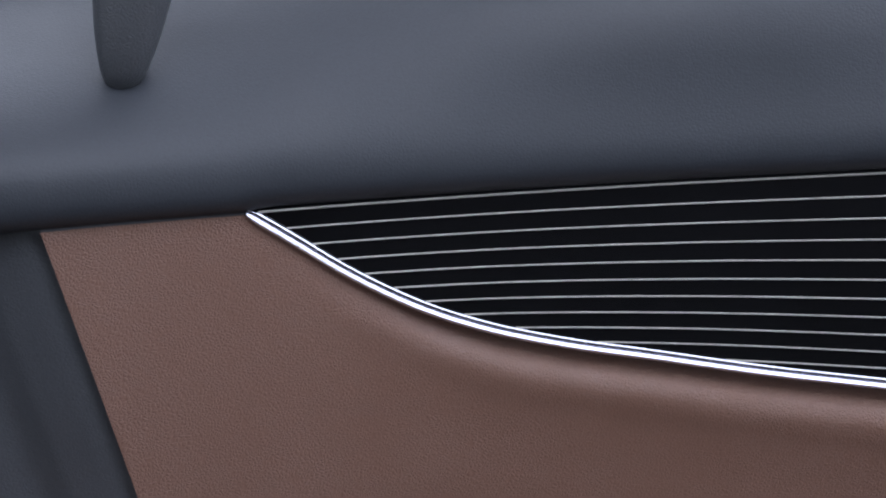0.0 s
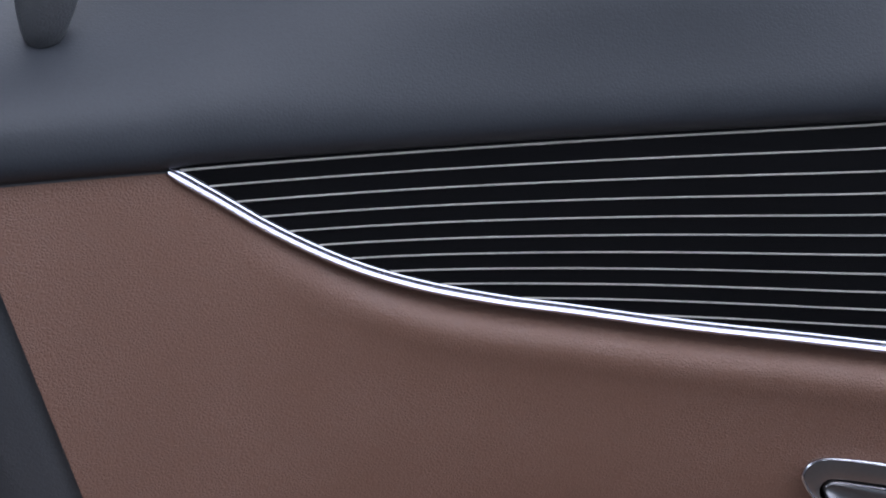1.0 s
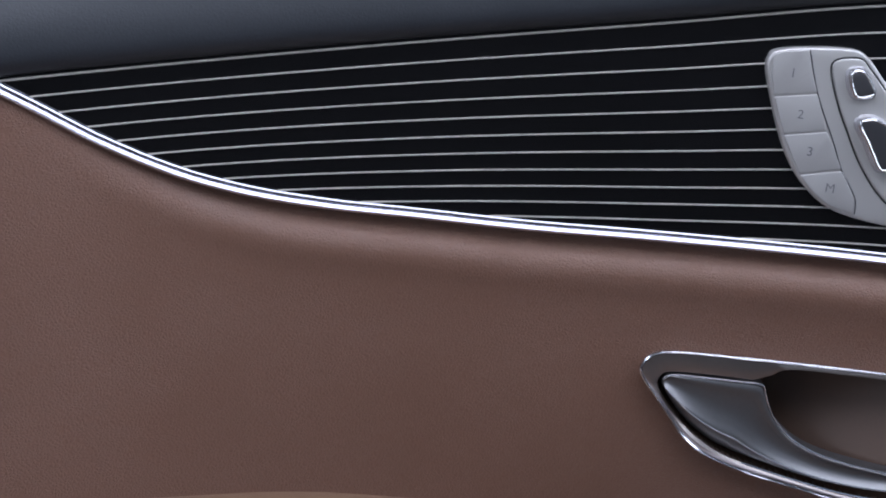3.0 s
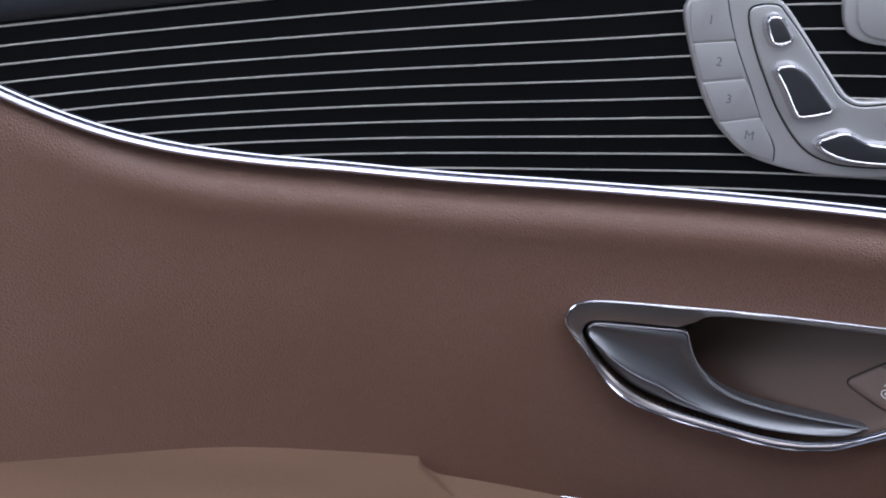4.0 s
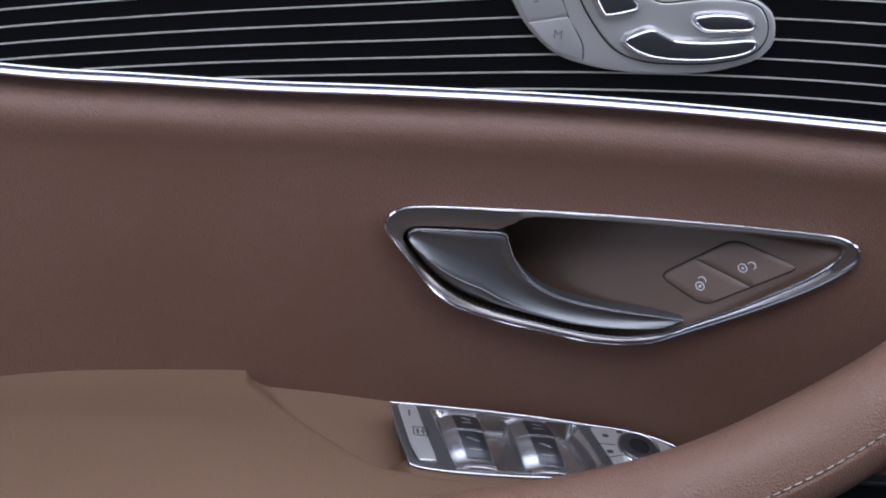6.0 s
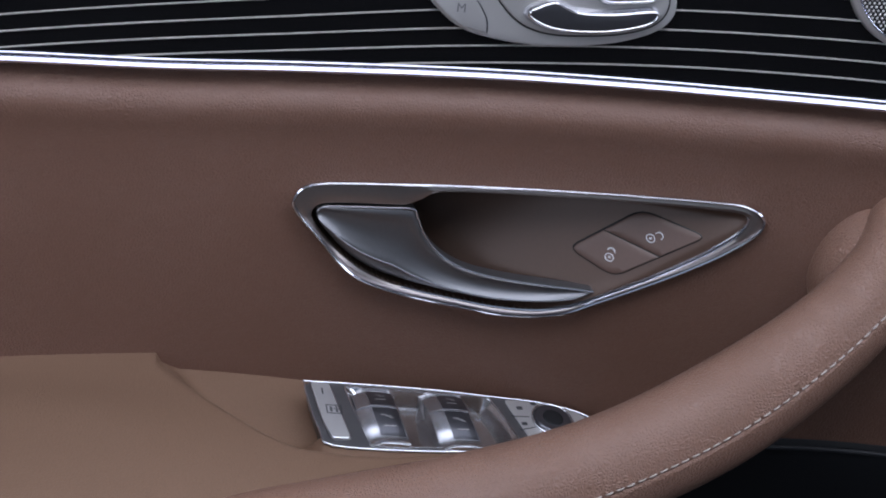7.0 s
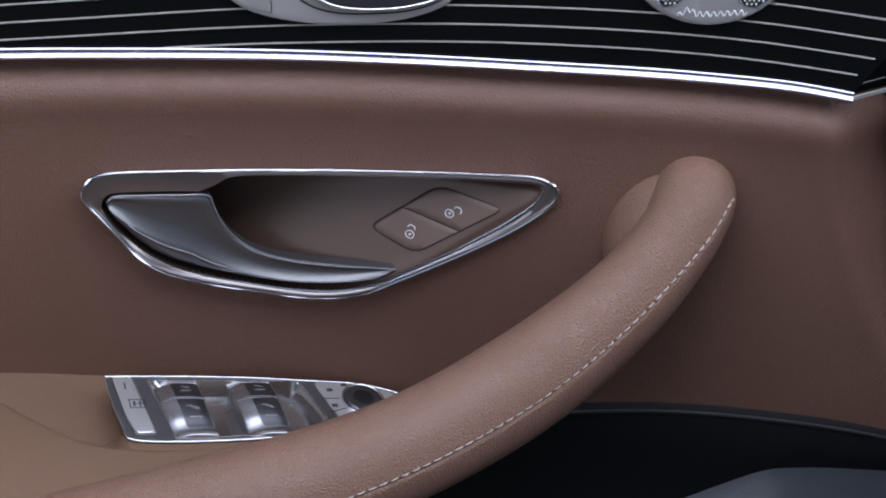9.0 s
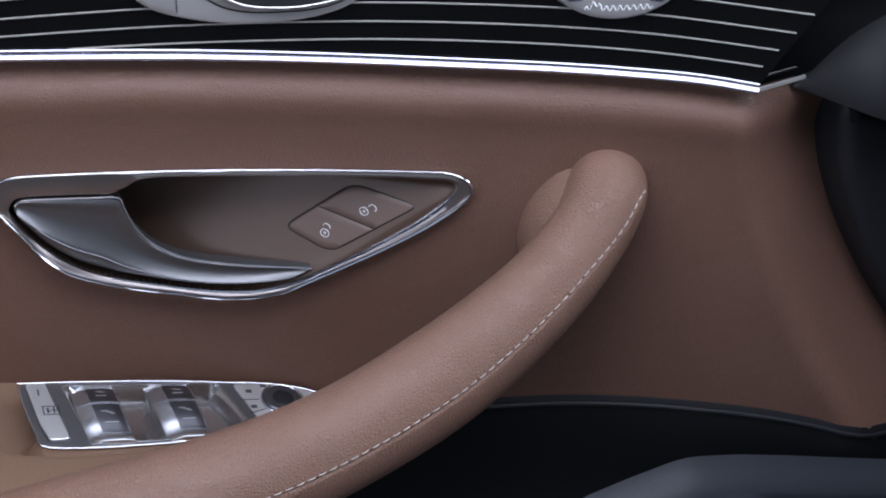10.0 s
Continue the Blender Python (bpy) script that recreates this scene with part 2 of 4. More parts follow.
# ---- the lines of the door ----
chrome_z = curve((-0.293, 0.893), (-0.275, 0.881), (-0.256, 0.868), (-0.236, 0.8565), (-0.216, 0.847), (-0.193, 0.839),
                 (-0.153, 0.830), (-0.113, 0.8245), (-0.06, 0.8182), (0.0, 0.8142), (0.1, 0.8088), (0.2, 0.8025),
                 (0.283, 0.797), (0.321, 0.793), (0.343, 0.789))
top_z = curve((-0.30, 0.8935), (-0.2, 0.8991), (-0.1, 0.9058), (0.0, 0.9136), (0.1, 0.9232), (0.2, 0.9251), (0.3, 0.9215), (0.36, 0.9160))
gap_z = curve((-0.30, 0.0072), (-0.2, 0.00762), (-0.1, 0.00843), (0.0, 0.00933), (0.1, 0.01020), (0.2, 0.01053), (0.3, 0.01084), (0.36, 0.01115))


def stripe_z(k, x):
    return top_z(x) - gap_z(x) * k * (1.15 - 0.0167 * k)


def veneer_end(z):
    return 0.344 + (z - 0.795) * 0.70


def fold_x(z):
    return 0.338 + (max(0.0, 0.777 - z) / 0.166) ** 1.5 * 0.064


roll_off = curve((0.0, -0.0095), (0.004, -0.0085), (0.009, -0.0042), (0.014, 0.0004), (0.019, 0.0026), (0.025, 0.0024), (0.032, 0.0008), (0.046, -0.0014), (0.08, -0.0042), (0.12, -0.0082), (0.16, -0.0130), (0.2, -0.0180))


def panel_y(x, z):
    """The leather's face: it swells into a roll below the chrome and turns back at the front end."""
    f = fold_x(z)
    w = 0.0055
    t = x - f
    over = 0.0 if t < -w else (t if t > w else (t + w) ** 2 / (4 * w))
    d = panel_top(x) - z
    y = S(x - over) + over * (0.27 + 0.22 * smooth(0.004, 0.05, d))
    y -= roll_off(max(0.0, d)) * smooth(-0.285, -0.16, x) * (1 - 0.6 * smooth(-0.01, 0.02, t))
    return y


def panel_top(x):
    if x < -0.293:
        return 0.893 + (x + 0.293) * 0.04
    if x > 0.343:
        return 0.789 + (x - 0.343) * 0.10
    return chrome_z(x)


BEZEL = rounded([(-0.0034, 0.7462), (-0.0016, 0.7513), (0.0022, 0.7550), (0.008, 0.7569), (0.018, 0.7572), (0.040, 0.7563), (0.090, 0.7543), (0.142, 0.7518),
                 (0.194, 0.7490), (0.206, 0.7479), (0.213, 0.7453), (0.2172, 0.7417), (0.2182, 0.7374), (0.2160, 0.7326), (0.208, 0.7254), (0.195, 0.7165),
                 (0.1766, 0.7064), (0.1577, 0.6973), (0.1414, 0.6901), (0.130, 0.6852), (0.119, 0.6832), (0.108, 0.6827), (0.094, 0.6840), (0.073, 0.6887),
                 (0.0544, 0.6933), (0.0412, 0.6975), (0.0309, 0.7020), (0.0230, 0.7073), (0.0160, 0.7150), (0.009, 0.7257), (0.0026, 0.7350), (-0.0014, 0.7410)], 4)
MOUTH = rounded([(0.0060, 0.7377), (0.0064, 0.7413), (0.0085, 0.7442), (0.0125, 0.7455), (0.024, 0.7453), (0.040, 0.7444), (0.0525, 0.7436), (0.0566, 0.7445),
                 (0.0600, 0.7471), (0.0643, 0.7497), (0.0710, 0.7506), (0.090, 0.7500), (0.116, 0.7487), (0.168, 0.7456), (0.1946, 0.7438), (0.2062, 0.7426),
                 (0.2102, 0.7402), (0.2098, 0.7362), (0.2055, 0.7308), (0.195, 0.7223), (0.182, 0.7141), (0.1687, 0.7065), (0.1553, 0.7000), (0.143, 0.6940),
                 (0.1361, 0.6909), (0.1251, 0.6879), (0.114, 0.6865), (0.1005, 0.6873), (0.087, 0.6895), (0.071, 0.6933), (0.055, 0.6975), (0.0417, 0.7020),
                 (0.0315, 0.7075), (0.0216, 0.7155), (0.0135, 0.7252), (0.0088, 0.7322)], 4)

# ---- the door ----
door = thing("door_panel", "brown leather car door panel with black striped lacquer trim", "car door")

low_top = curve((0.02, 0.604), (0.23, 0.6060), (0.267, 0.608), (0.324, 0.606), (0.381, 0.598), (0.43, 0.585), (0.64, 0.51))


def leather(u, v):
    x = -0.372 + u * 0.85
    top = panel_top(x)
    z = top - v**1.15 * (top - min(0.575, low_top(x) - 0.012 + 0.010 * smooth(0.38, 0.44, x)))
    if u == 0 or x < -0.33:
        x += (0.890 - z) * 0.262 * smooth(-0.28, -0.372, x)
    return (x, panel_y(x, z), z)

bm = grid(230, 96, leather)
hole = shrink(MOUTH, -0.0025)
bmesh.ops.delete(bm, geom=[f for f in bm.faces if inside(hole, f.calc_center_median().x, f.calc_center_median().z)], context="FACES")
part("leather_panel", bm, LEATHER, door, "grained brown leather with a soft roll under the chrome")

def veneer(u, v):
    x = -0.294 + u * (veneer_end(0.795 + v * 0.115) + 0.294)
    z = chrome_z(x) + v * (top_z(x) + 0.002 - chrome_z(x)) if x < 0.343 else None
    if z is None:
        z = chrome_z(0.343) + v * (top_z(x) + 0.002 - chrome_z(0.343))
    return (x, S(x) + 0.0008, z)

lacquer = part("veneer", grid(160, 14, veneer), LACQUER, door, "glossy black lacquer with light inlaid lines")

for k in range(12):
    xs = []
    x = -0.290
    while stripe_z(k, x) < chrome_z(x) + 0.0018 and x < 0.3:
        x += 0.001
    x1 = veneer_end(stripe_z(k, 0.35)) - 0.002
    n = max(8, int((x1 - x) / 0.008))
    line = [Vector((x + (x1 - x) * i / n, 0, 0)) for i in range(n + 1)]
    for p in line:
        p.z = stripe_z(k, p.x)
        p.y = S(p.x) - 0.0001
    w = 0.0004 if k else 0.00055
    part("inlay_line", sweep(line, [(-w, 0), (-w * 0.6, 0.00035), (w * 0.6, 0.00035), (w, 0)]), STRIPE, lacquer)

# front end of the lacquer, turned back towards the dashboard
def lacquer_end(u, v):
    z0 = 0.789 + v * 0.135
    x0 = veneer_end(z0)
    return (x0 + u * 0.13, S(x0) + 0.0008 + u * 0.024, z0 + u * (0.012 - 0.009 * (1 - v)))

part("veneer_end", grid(8, 10, lacquer_end), LACQUER, door)
line = [Vector((0.3425 + i * 0.008, S(0.343) - 0.001 + i * 0.0015, 0.7885 + i * 0.0003)) for i in range(5)]
part("edge_strip", sweep(line, [(-0.0011, 0), (-0.0008, 0.0008), (0.0008, 0.0008), (0.0011, 0)]), SATIN, door, "thin satin metal edge")

# chrome moulding: a broad bright bead, a dark groove, a thin bead
xs = [-0.2945, -0.2925] + [-0.29 + 0.006 * i for i in range(105)] + [0.3415, 0.344]
line = [Vector((x, S(x), chrome_z(x) + 0.0002)) for x in xs]
BEAD = [(-0.0043, -0.004), (-0.0043, -0.0002), (-0.0041, 0.0012), (-0.0035, 0.0024), (-0.0027, 0.0031), (-0.0018, 0.0033), (-0.0010, 0.0029), (0.0006, 0.0019), (0.0008, 0.0014),
        (0.0009, 0.0002), (0.0015, 0.0002), (0.0017, 0.0014), (0.0021, 0.0015), (0.0027, 0.0011), (0.0030, 0.0), (0.0030, -0.004)]
ends = lambda t: 0.62 + 0.38 * smooth(0.0, 0.018, t)
part("chrome_moulding", sweep(line, [(-a * 0.80 - 0.0004, b * 0.95) for a, b in BEAD], taper=ends), CHROME, door, "polished chrome moulding with a groove")

# soft black upper trim
UPPER = rounded([(0.004, -0.001), (-0.004, 0.0015), (-0.008, 0.009), (-0.006, 0.024), (0.004, 0.046), (0.017, 0.068), (0.034, 0.090), (0.058, 0.108), (0.10, 0.116), (0.16, 0.113)], 4, closed=False)

def upper(u, v):
    x = -0.52 + u * 1.25
    p = UPPER[round(v * (len(UPPER) - 1))]
    base = top_z(max(x, -0.293)) + 0.0022 if x > -0.293 else 0.8945 + (x + 0.293) * 0.04
    y = S(max(min(x, 0.36), -0.39)) if x < 0.36 else S(0.36) + (x - 0.36) * 0.1
    k = smooth(0.02, 0.1, p.y)
    return (x, (y * (1 - k) - 0.02 * k) + p.x, base + p.y)

part("upper_trim", grid(90, len(UPPER) - 1, upper), VINYL, door, "soft black grained vinyl")

# black trim at the rear edge of the door
def rear_trim(u, v):
    z = 0.8905 - v * 0.42
    x0 = -0.3735 + (0.890 - z) * 0.262
    x = x0 - u * 0.16
    y = panel_y(x0, z) + 0.0025 + 0.003 * smooth(0.05, 0, u) + 0.004 * smooth(0.20, 0.24, u) - 0.006 * smooth(0.26, 0.40, u) + 0.05 * smooth(0.45, 1.0, u)
    return (x, y, z)

part("rear_edge_trim", grid(24, 40, rear_trim), EDGE, door, "black grained vinyl edge")
# lower black panel with the map pocket
def lower_panel(u, v):
    x = 0.02 + u * 0.62
    top = low_top(x)
    z = top - v * 0.30
    y = panel_y(x, top) - 0.003 * smooth(0.0, 0.012, v) + 0.010 * smooth(0.02, 0.25, v)
    return (x, y, z)

part("lower_panel", grid(90, 60, lower_panel), LOWER, door, "black plastic lower door panel")
line = [Vector((x, panel_y(x, low_top(x)) - 0.004, low_top(x) - 0.0035)) for x in [0.16 + 0.0075 * i for i in range(56)]]
part("top_bead", sweep(line, [(a * 0.0012, b * 0.0010) for a, b in ROUND]), DASH, door, "thin raised bead along the lower panel")

pocket_z = curve((0.10, 0.555), (0.20, 0.582), (0.241, 0.592), (0.263, 0.5965), (0.285, 0.600), (0.303, 0.602), (0.328, 0.598), (0.364, 0.5885), (0.4025, 0.577), (0.50, 0.548))


def pocket(u, v):
    x = 0.12 + u * 0.36
    a = v * math.pi / 2
    z = pocket_z(x) - 0.014 * (1 - math.cos(a)) - 0.14 * smooth(0.8, 1.0, v)
    return (x, -0.130 - 0.020 * math.sin(a) ** 1.2, z + 0.004 * (1 - v))


part("map_pocket", grid(60, 24, pocket), VINYL, door, "black plastic map pocket front")
bulge_z = curve((0.262, 0.566), (0.27, 0.574), (0.2833, 0.5850), (0.296, 0.5893), (0.3088, 0.5923), (0.3292, 0.5908), (0.3476, 0.5821), (0.365, 0.571), (0.3838, 0.557))


def bulge(u, v):
    x = 0.262 + u * 0.122
    a = v * math.pi / 2
    return (x, -0.146 - 0.022 * math.sin(a) * math.sin(math.pi * (0.08 + 0.84 * u)), bulge_z(x) - 0.012 * (1 - math.cos(a)) - 0.12 * smooth(0.75, 1.0, v))


part("pocket_bulge", grid(40, 20, bulge), VINYL, door, "rounded bulge on the map pocket")

# armrest with the recess for the switches
edge_y = curve((-0.072, 0.0), (-0.055, -0.026), (-0.036, -0.050), (-0.018, -0.068), (0.0, -0.076), (0.04, -0.078), (0.10, -0.076), (0.2, -0.06))


OUT = rounded([(-0.0048, -0.0182), (-0.001, -0.0166), (0.03, -0.0168), (0.065, -0.0180), (0.095, -0.0205), (0.119, -0.0226), (0.137, -0.0275), (0.1455, -0.034), (0.138, -0.044),
               (0.115, -0.0525), (0.08, -0.0585), (0.04, -0.0606), (0.004, -0.0590), (-0.0005, -0.050), (-0.0035, -0.034)], 4)


def switch_z(x, y):
    return 0.658 + 0.25 * y - 0.19 * x


pad_z = curve((-0.46, 0.709), (-0.2375, 0.6815), (-0.159, 0.6720), (-0.096, 0.6642), (-0.07, 0.6615), (-0.035, 0.6585), (0.0, 0.653), (0.04, 0.646), (0.10, 0.646), (0.2, 0.650))


def armrest_z(x, y):
    pad = pad_z(x) + 0.004 * smooth(0.0, -0.05, y) * smooth(-0.02, -0.10, x)
    pad -= 3.2 * max(0.0, -0.135 - y) ** 2 + 60 * max(0.0, -0.16 - y) ** 3
    m = (edge_y(x + 0.002) - edge_y(x - 0.002)) / 0.004 if x > -0.075 else -1.8
    e = edge_y(x) if x > -0.075 else 0.1
    d = (y - e) / math.sqrt(1 + m * m)
    floor = switch_z(x, y) - 0.0240 + 0.0152 * smooth(-0.030, -0.043, y) * smooth(-0.012, 0.004, x)
    k = smooth(-0.003, 0.016, d)
    return pad * (1 - k) + min(floor, pad) * k


def armrest(u, v):
    x = -0.46 + u * 0.67
    y0 = panel_y(x, 0.655) + 0.012
    front = -0.20 + 0.105 * smooth(-0.06, 0.08, x) + 0.012 * smooth(0.12, 0.2, x)
    y = y0 + (front - y0) * v
    return (x, y, armrest_z(x, y))

bm = grid(300, 110, armrest)
hole = shrink(OUT, 0.004)
bmesh.ops.delete(bm, geom=[f for f in bm.faces if inside(hole, f.calc_center_median().x - 0.002, f.calc_center_median().y - 0.010)], context="FACES")
part("armrest", bm, PAD, door, "brown leather armrest pad, coloured lighter as lit from above")

# ---- pull handle ----
handle = thing("pull_handle", "brown leather door pull with cream stitching", "pull handle")
SPINE = [(-0.16, -0.135, 0.626), (-0.08, -0.128, 0.632), (0.0, -0.119, 0.634), (0.07, -0.113, 0.638), (0.128, -0.110, 0.649), (0.1835, -0.105, 0.669),
         (0.232, -0.099, 0.697), (0.2632, -0.090, 0.7210), (0.2788, -0.079, 0.7370), (0.2885, -0.061, 0.7335), (0.2945, -0.036, 0.7285)]
SIZES = [0.030, 0.029, 0.027, 0.025, 0.0238, 0.0236, 0.0208, 0.0192, 0.0200, 0.0205, 0.0212]
spine = rounded([(*p, r) for p, r in zip(SPINE, SIZES)], 7, closed=False)


def spine_frames():
    out = []
    for i, p in enumerate(spine):
        a, b = spine[max(i - 1, 0)], spine[min(i + 1, len(spine) - 1)]
        d = Vector((b[0] - a[0], b[1] - a[1], b[2] - a[2])).normalized()
        face = Vector((0, -1, 0.35))
        face = (face - d * face.dot(d)).normalized()
        out.append((Vector(p[:3]), d, face, d.cross(face), p[3]))
    return out


def seam_angle(i):
    return radians(10 + 20 * smooth(0.62, 0.82, i / (len(spine) - 1)))


bm = bmesh.new()
rings = []
for i, (p, d, face, side, r) in enumerate(spine_frames()):
    turns = [seam_angle(i) + radians(k) for k in (-9, -6, -4, -2.5, -1.2, 0, 1.2, 2.5, 4, 6, 9)] + [seam_angle(i) + radians(9 + 342 * k / 40) for k in range(1, 40)]
    rings.append([])
    for a in turns:
        # the seam is drawn in a little, with soft lips
        off = math.degrees(a - seam_angle(i))
        off = off - 360 if off > 180 else off
        k = 1 - 0.030 * math.exp(-(off / 1.5) ** 2) + 0.006 * math.exp(-((abs(off) - 4.5) / 2.2) ** 2)
        rings[-1].append(bm.verts.new(p + face * r * 0.95 * k * math.cos(a) + side * r * 1.04 * k * math.sin(a)))
for a, b in zip(rings, rings[1:]):
    for j in range(len(a)):
        bm.faces.new((a[j - 1], a[j], b[j], b[j - 1]))
bm.faces.new(rings[0])
bm.faces.new(rings[-1])
part("grip", bm, GRIP_LEATHER, handle, "grained brown leather grip")

bm = bmesh.new()
bmesh.ops.create_uvsphere(bm, u_segments=28, v_segments=18, radius=1)
for v in bm.verts:
    v.co = (0.2625 + v.co.x * 0.0210 + v.co.z * 0.007, -0.066 + v.co.y * 0.026, 0.7185 + v.co.z * 0.030)
part("grip_root", bm, GRIP_LEATHER, handle, "rounded brown root of the grip")

# stitches along the outer side of the grip
seam = []
for i, (p, d, face, side, r) in enumerate(spine_frames()):
    a = seam_angle(i) - radians(3.2)
    seam.append(p + face * r * 0.95 * math.cos(a) + side * r * 1.04 * math.sin(a))
walked = [0.0]
for a, b in zip(seam, seam[1:]):
    walked.append(walked[-1] + (b - a).length)
stitch_mesh = None
at = 0.10
while at < walked[-1] - 0.062:
    i = int(np.searchsorted(walked, at)) - 1
    t = (at - walked[i]) / (walked[i + 1] - walked[i])
    p, d = seam[i].lerp(seam[i + 1], t), (seam[i + 1] - seam[i]).normalized()
    p0, _, _, _, _ = spine_frames()[i]
    out = p - p0.lerp(Vector(spine[i + 1][:3]), t)
    out = (out - d * out.dot(d)).normalized()
    if stitch_mesh is None:
        ob = part("stitch", sweep([Vector((-0.0017 + 0.00085 * j, 0, (0, 0.0004, 0.0005, 0.0004, 0)[j] - 0.0001)) for j in range(5)],
                                  [(a * 0.00036, b * 0.00034) for a, b in ROUND], fixed=(0, 0, 1)), THREAD, handle)
        stitch_mesh = ob.data
    else:
        ob = new("stitch", stitch_mesh)
        ob.parent = handle
    across = out.cross(d)
    ob.matrix_world = Matrix(((d.x, across.x, out.x, p.x), (d.y, across.y, out.y, p.y), (d.z, across.z, out.z, p.z), (0, 0, 0, 1)))
    at += 0.0053

# ---- inner door handle ----
release = thing("door_handle", "dark chrome inner door handle with a bright rim", "door handle")
part("rim", sweep([Vector((p[0], S(p[0]) - 0.0015, p[1])) for p in shrink(BEZEL, 0.0009)], [(a * 0.0008, b * 0.0012) for a, b in ROUND], closed=True), RIM, release, "polished chrome rim")


def ring_plate(outside, within, h_out, h_in, drop):
    """A band between two closed lines, raised off the door's face, with an inner lip."""
    n = 160

    def even(line):
        pts = [Vector(p) for p in line]
        at = [0.0]
        for i in range(len(pts)):
            at.append(at[-1] + (pts[(i + 1) % len(pts)] - pts[i]).length)
        res = []
        for s in range(n):
            w = at[-1] * s / n
            i = int(np.searchsorted(at, w, side="right")) - 1
            t = (w - at[i]) / max(1e-9, at[i + 1] - at[i])
            res.append(pts[i].lerp(pts[(i + 1) % len(pts)], t))
        return res
    o = even(outside)
    fine = [along(within + within[:1], i / 900) for i in range(900)]
    w = [min(fine, key=lambda q: (q - p).length_squared) for p in o]
    bm = bmesh.new()
    rows = []
    for f, h in ((0.0, h_out - 0.013), (0.0, h_out), (0.5, h_out * 0.5 + h_in * 0.5 + 0.0008), (0.97, h_in), (1.0, h_in - 0.0006), (1.0, -drop)):
        rows.append([bm.verts.new(((a.lerp(b, f)).x, S((a.lerp(b, f)).x) - h, (a.lerp(b, f)).y)) for a, b in zip(o, w)])
    for a, b in zip(rows, rows[1:]):
        for i in range(n):
            bm.faces.new((a[i - 1], a[i], b[i], b[i - 1]))
    return bm


part("bezel", ring_plate(shrink(BEZEL, 0.0016), MOUTH, 0.0012, 0.0008, 0.004), DARK_SATIN, release, "satin dark chrome surround")
low_edge = [p for p in MOUTH if p[1] < 0.741 and p[0] > 0.045]
part("inner_edge", sweep([Vector((p[0], S(p[0]) - 0.0009, p[1])) for p in low_edge], [(a * 0.0012, b * 0.0011) for a, b in ROUND], taper=lambda t: 0.35 + 0.65 * smooth(0.0, 0.2, t) * smooth(1.0, 0.55, t)), RIM, release, "bright polished inner edge")


def dense(line, step=0.002):
    out = []
    for a, b in zip(line, line[1:] + line[:1]):
        a, b = Vector(a), Vector(b)
        n = max(1, int((b - a).length / step))
        out += [a.lerp(b, i / n) for i in range(n)]
    return out


RIMDOTS = [along(MOUTH + MOUTH[:1], i / 150) for i in range(150)]


def bowl_depth(x, z):
    if not inside(MOUTH, x, z):
        return 0.0
    w = sum(((p[0] - x) ** 2 + (p[1] - z) ** 2 + 1e-9) ** -3 for p in RIMDOTS)
    d = (3 * math.pi / (8 * 0.003) / w) ** 0.2
    ramp = 0.001 + 0.55 * ((x - 0.177) * -0.54 + (z - 0.715) * 0.84)
    ramp = 0.030 - 0.004 * math.log(1 + math.exp((0.030 - ramp) / 0.004))
    return max(ramp, 0.0008) * (1 - math.exp(-((d / 0.0022) ** 1.5)))


def bowl_point(x, z, lift=0.0):
    return Vector((x, S(x) + bowl_depth(x, z) - lift, z))


bm = bmesh.new()
wide = shrink(MOUTH, -0.0030)
seen = {}
for i in range(196):
    for j in range(66):
        quad = [(round(0.001 + (i + a) * 0.0011, 5), round(0.6815 + (j + b) * 0.0011, 5)) for a, b in ((0, 0), (1, 0), (1, 1), (0, 1))]
        if all(inside(wide, *c) for c in quad):
            for c in quad:
                if c not in seen:
                    seen[c] = bm.verts.new(bowl_point(c[0], c[1], -0.0003))
            bm.faces.new([seen[c] for c in quad])
part("recess", bm, BOWL, release, "brown satin plastic finger recess")

LEVER_TOP = rounded([(0.0080, 0.7405), (0.0096, 0.7433), (0.0135, 0.7447), (0.0243, 0.7443), (0.0423, 0.7433), (0.0546, 0.7424), (0.0568, 0.7378), (0.0589, 0.7312),
                     (0.0619, 0.7250), (0.0668, 0.7187), (0.0731, 0.7134), (0.0809, 0.7093), (0.0902, 0.7063), (0.1009, 0.7039), (0.1143, 0.7017), (0.1278, 0.7000),
                     (0.1415, 0.6985)], 5, closed=False)
LEVER_LOW = rounded([(0.0079, 0.7398), (0.0096, 0.7350), (0.0137, 0.7282), (0.0194, 0.7202), (0.0266, 0.7129), (0.0366, 0.7062), (0.0495, 0.7010), (0.0627, 0.6976),
                     (0.0760, 0.6945), (0.0895, 0.6919), (0.1031, 0.6906), (0.1167, 0.6908), (0.1276, 0.6922), (0.1372, 0.6946), (0.1418, 0.6979)], 5, closed=False)


lever_off = curve((0.0, -0.003), (0.02, 0.0010), (0.05, 0.0018), (0.25, 0.0012), (0.5, 0.0014), (0.68, 0.0030), (0.76, 0.0040), (0.83, 0.0033), (0.92, 0.0008), (1.0, -0.006))


def lever_shape(u, v):
    p = along(LEVER_TOP, u).lerp(along(LEVER_LOW, u), v)
    k = smooth(0, 0.05, u) * smooth(1.0, 0.9, u)
    return (p.x, S(p.x) - lever_off(v) * (0.25 + 0.75 * k) + 0.004 * (1 - smooth(0, 0.02, u)), p.y)


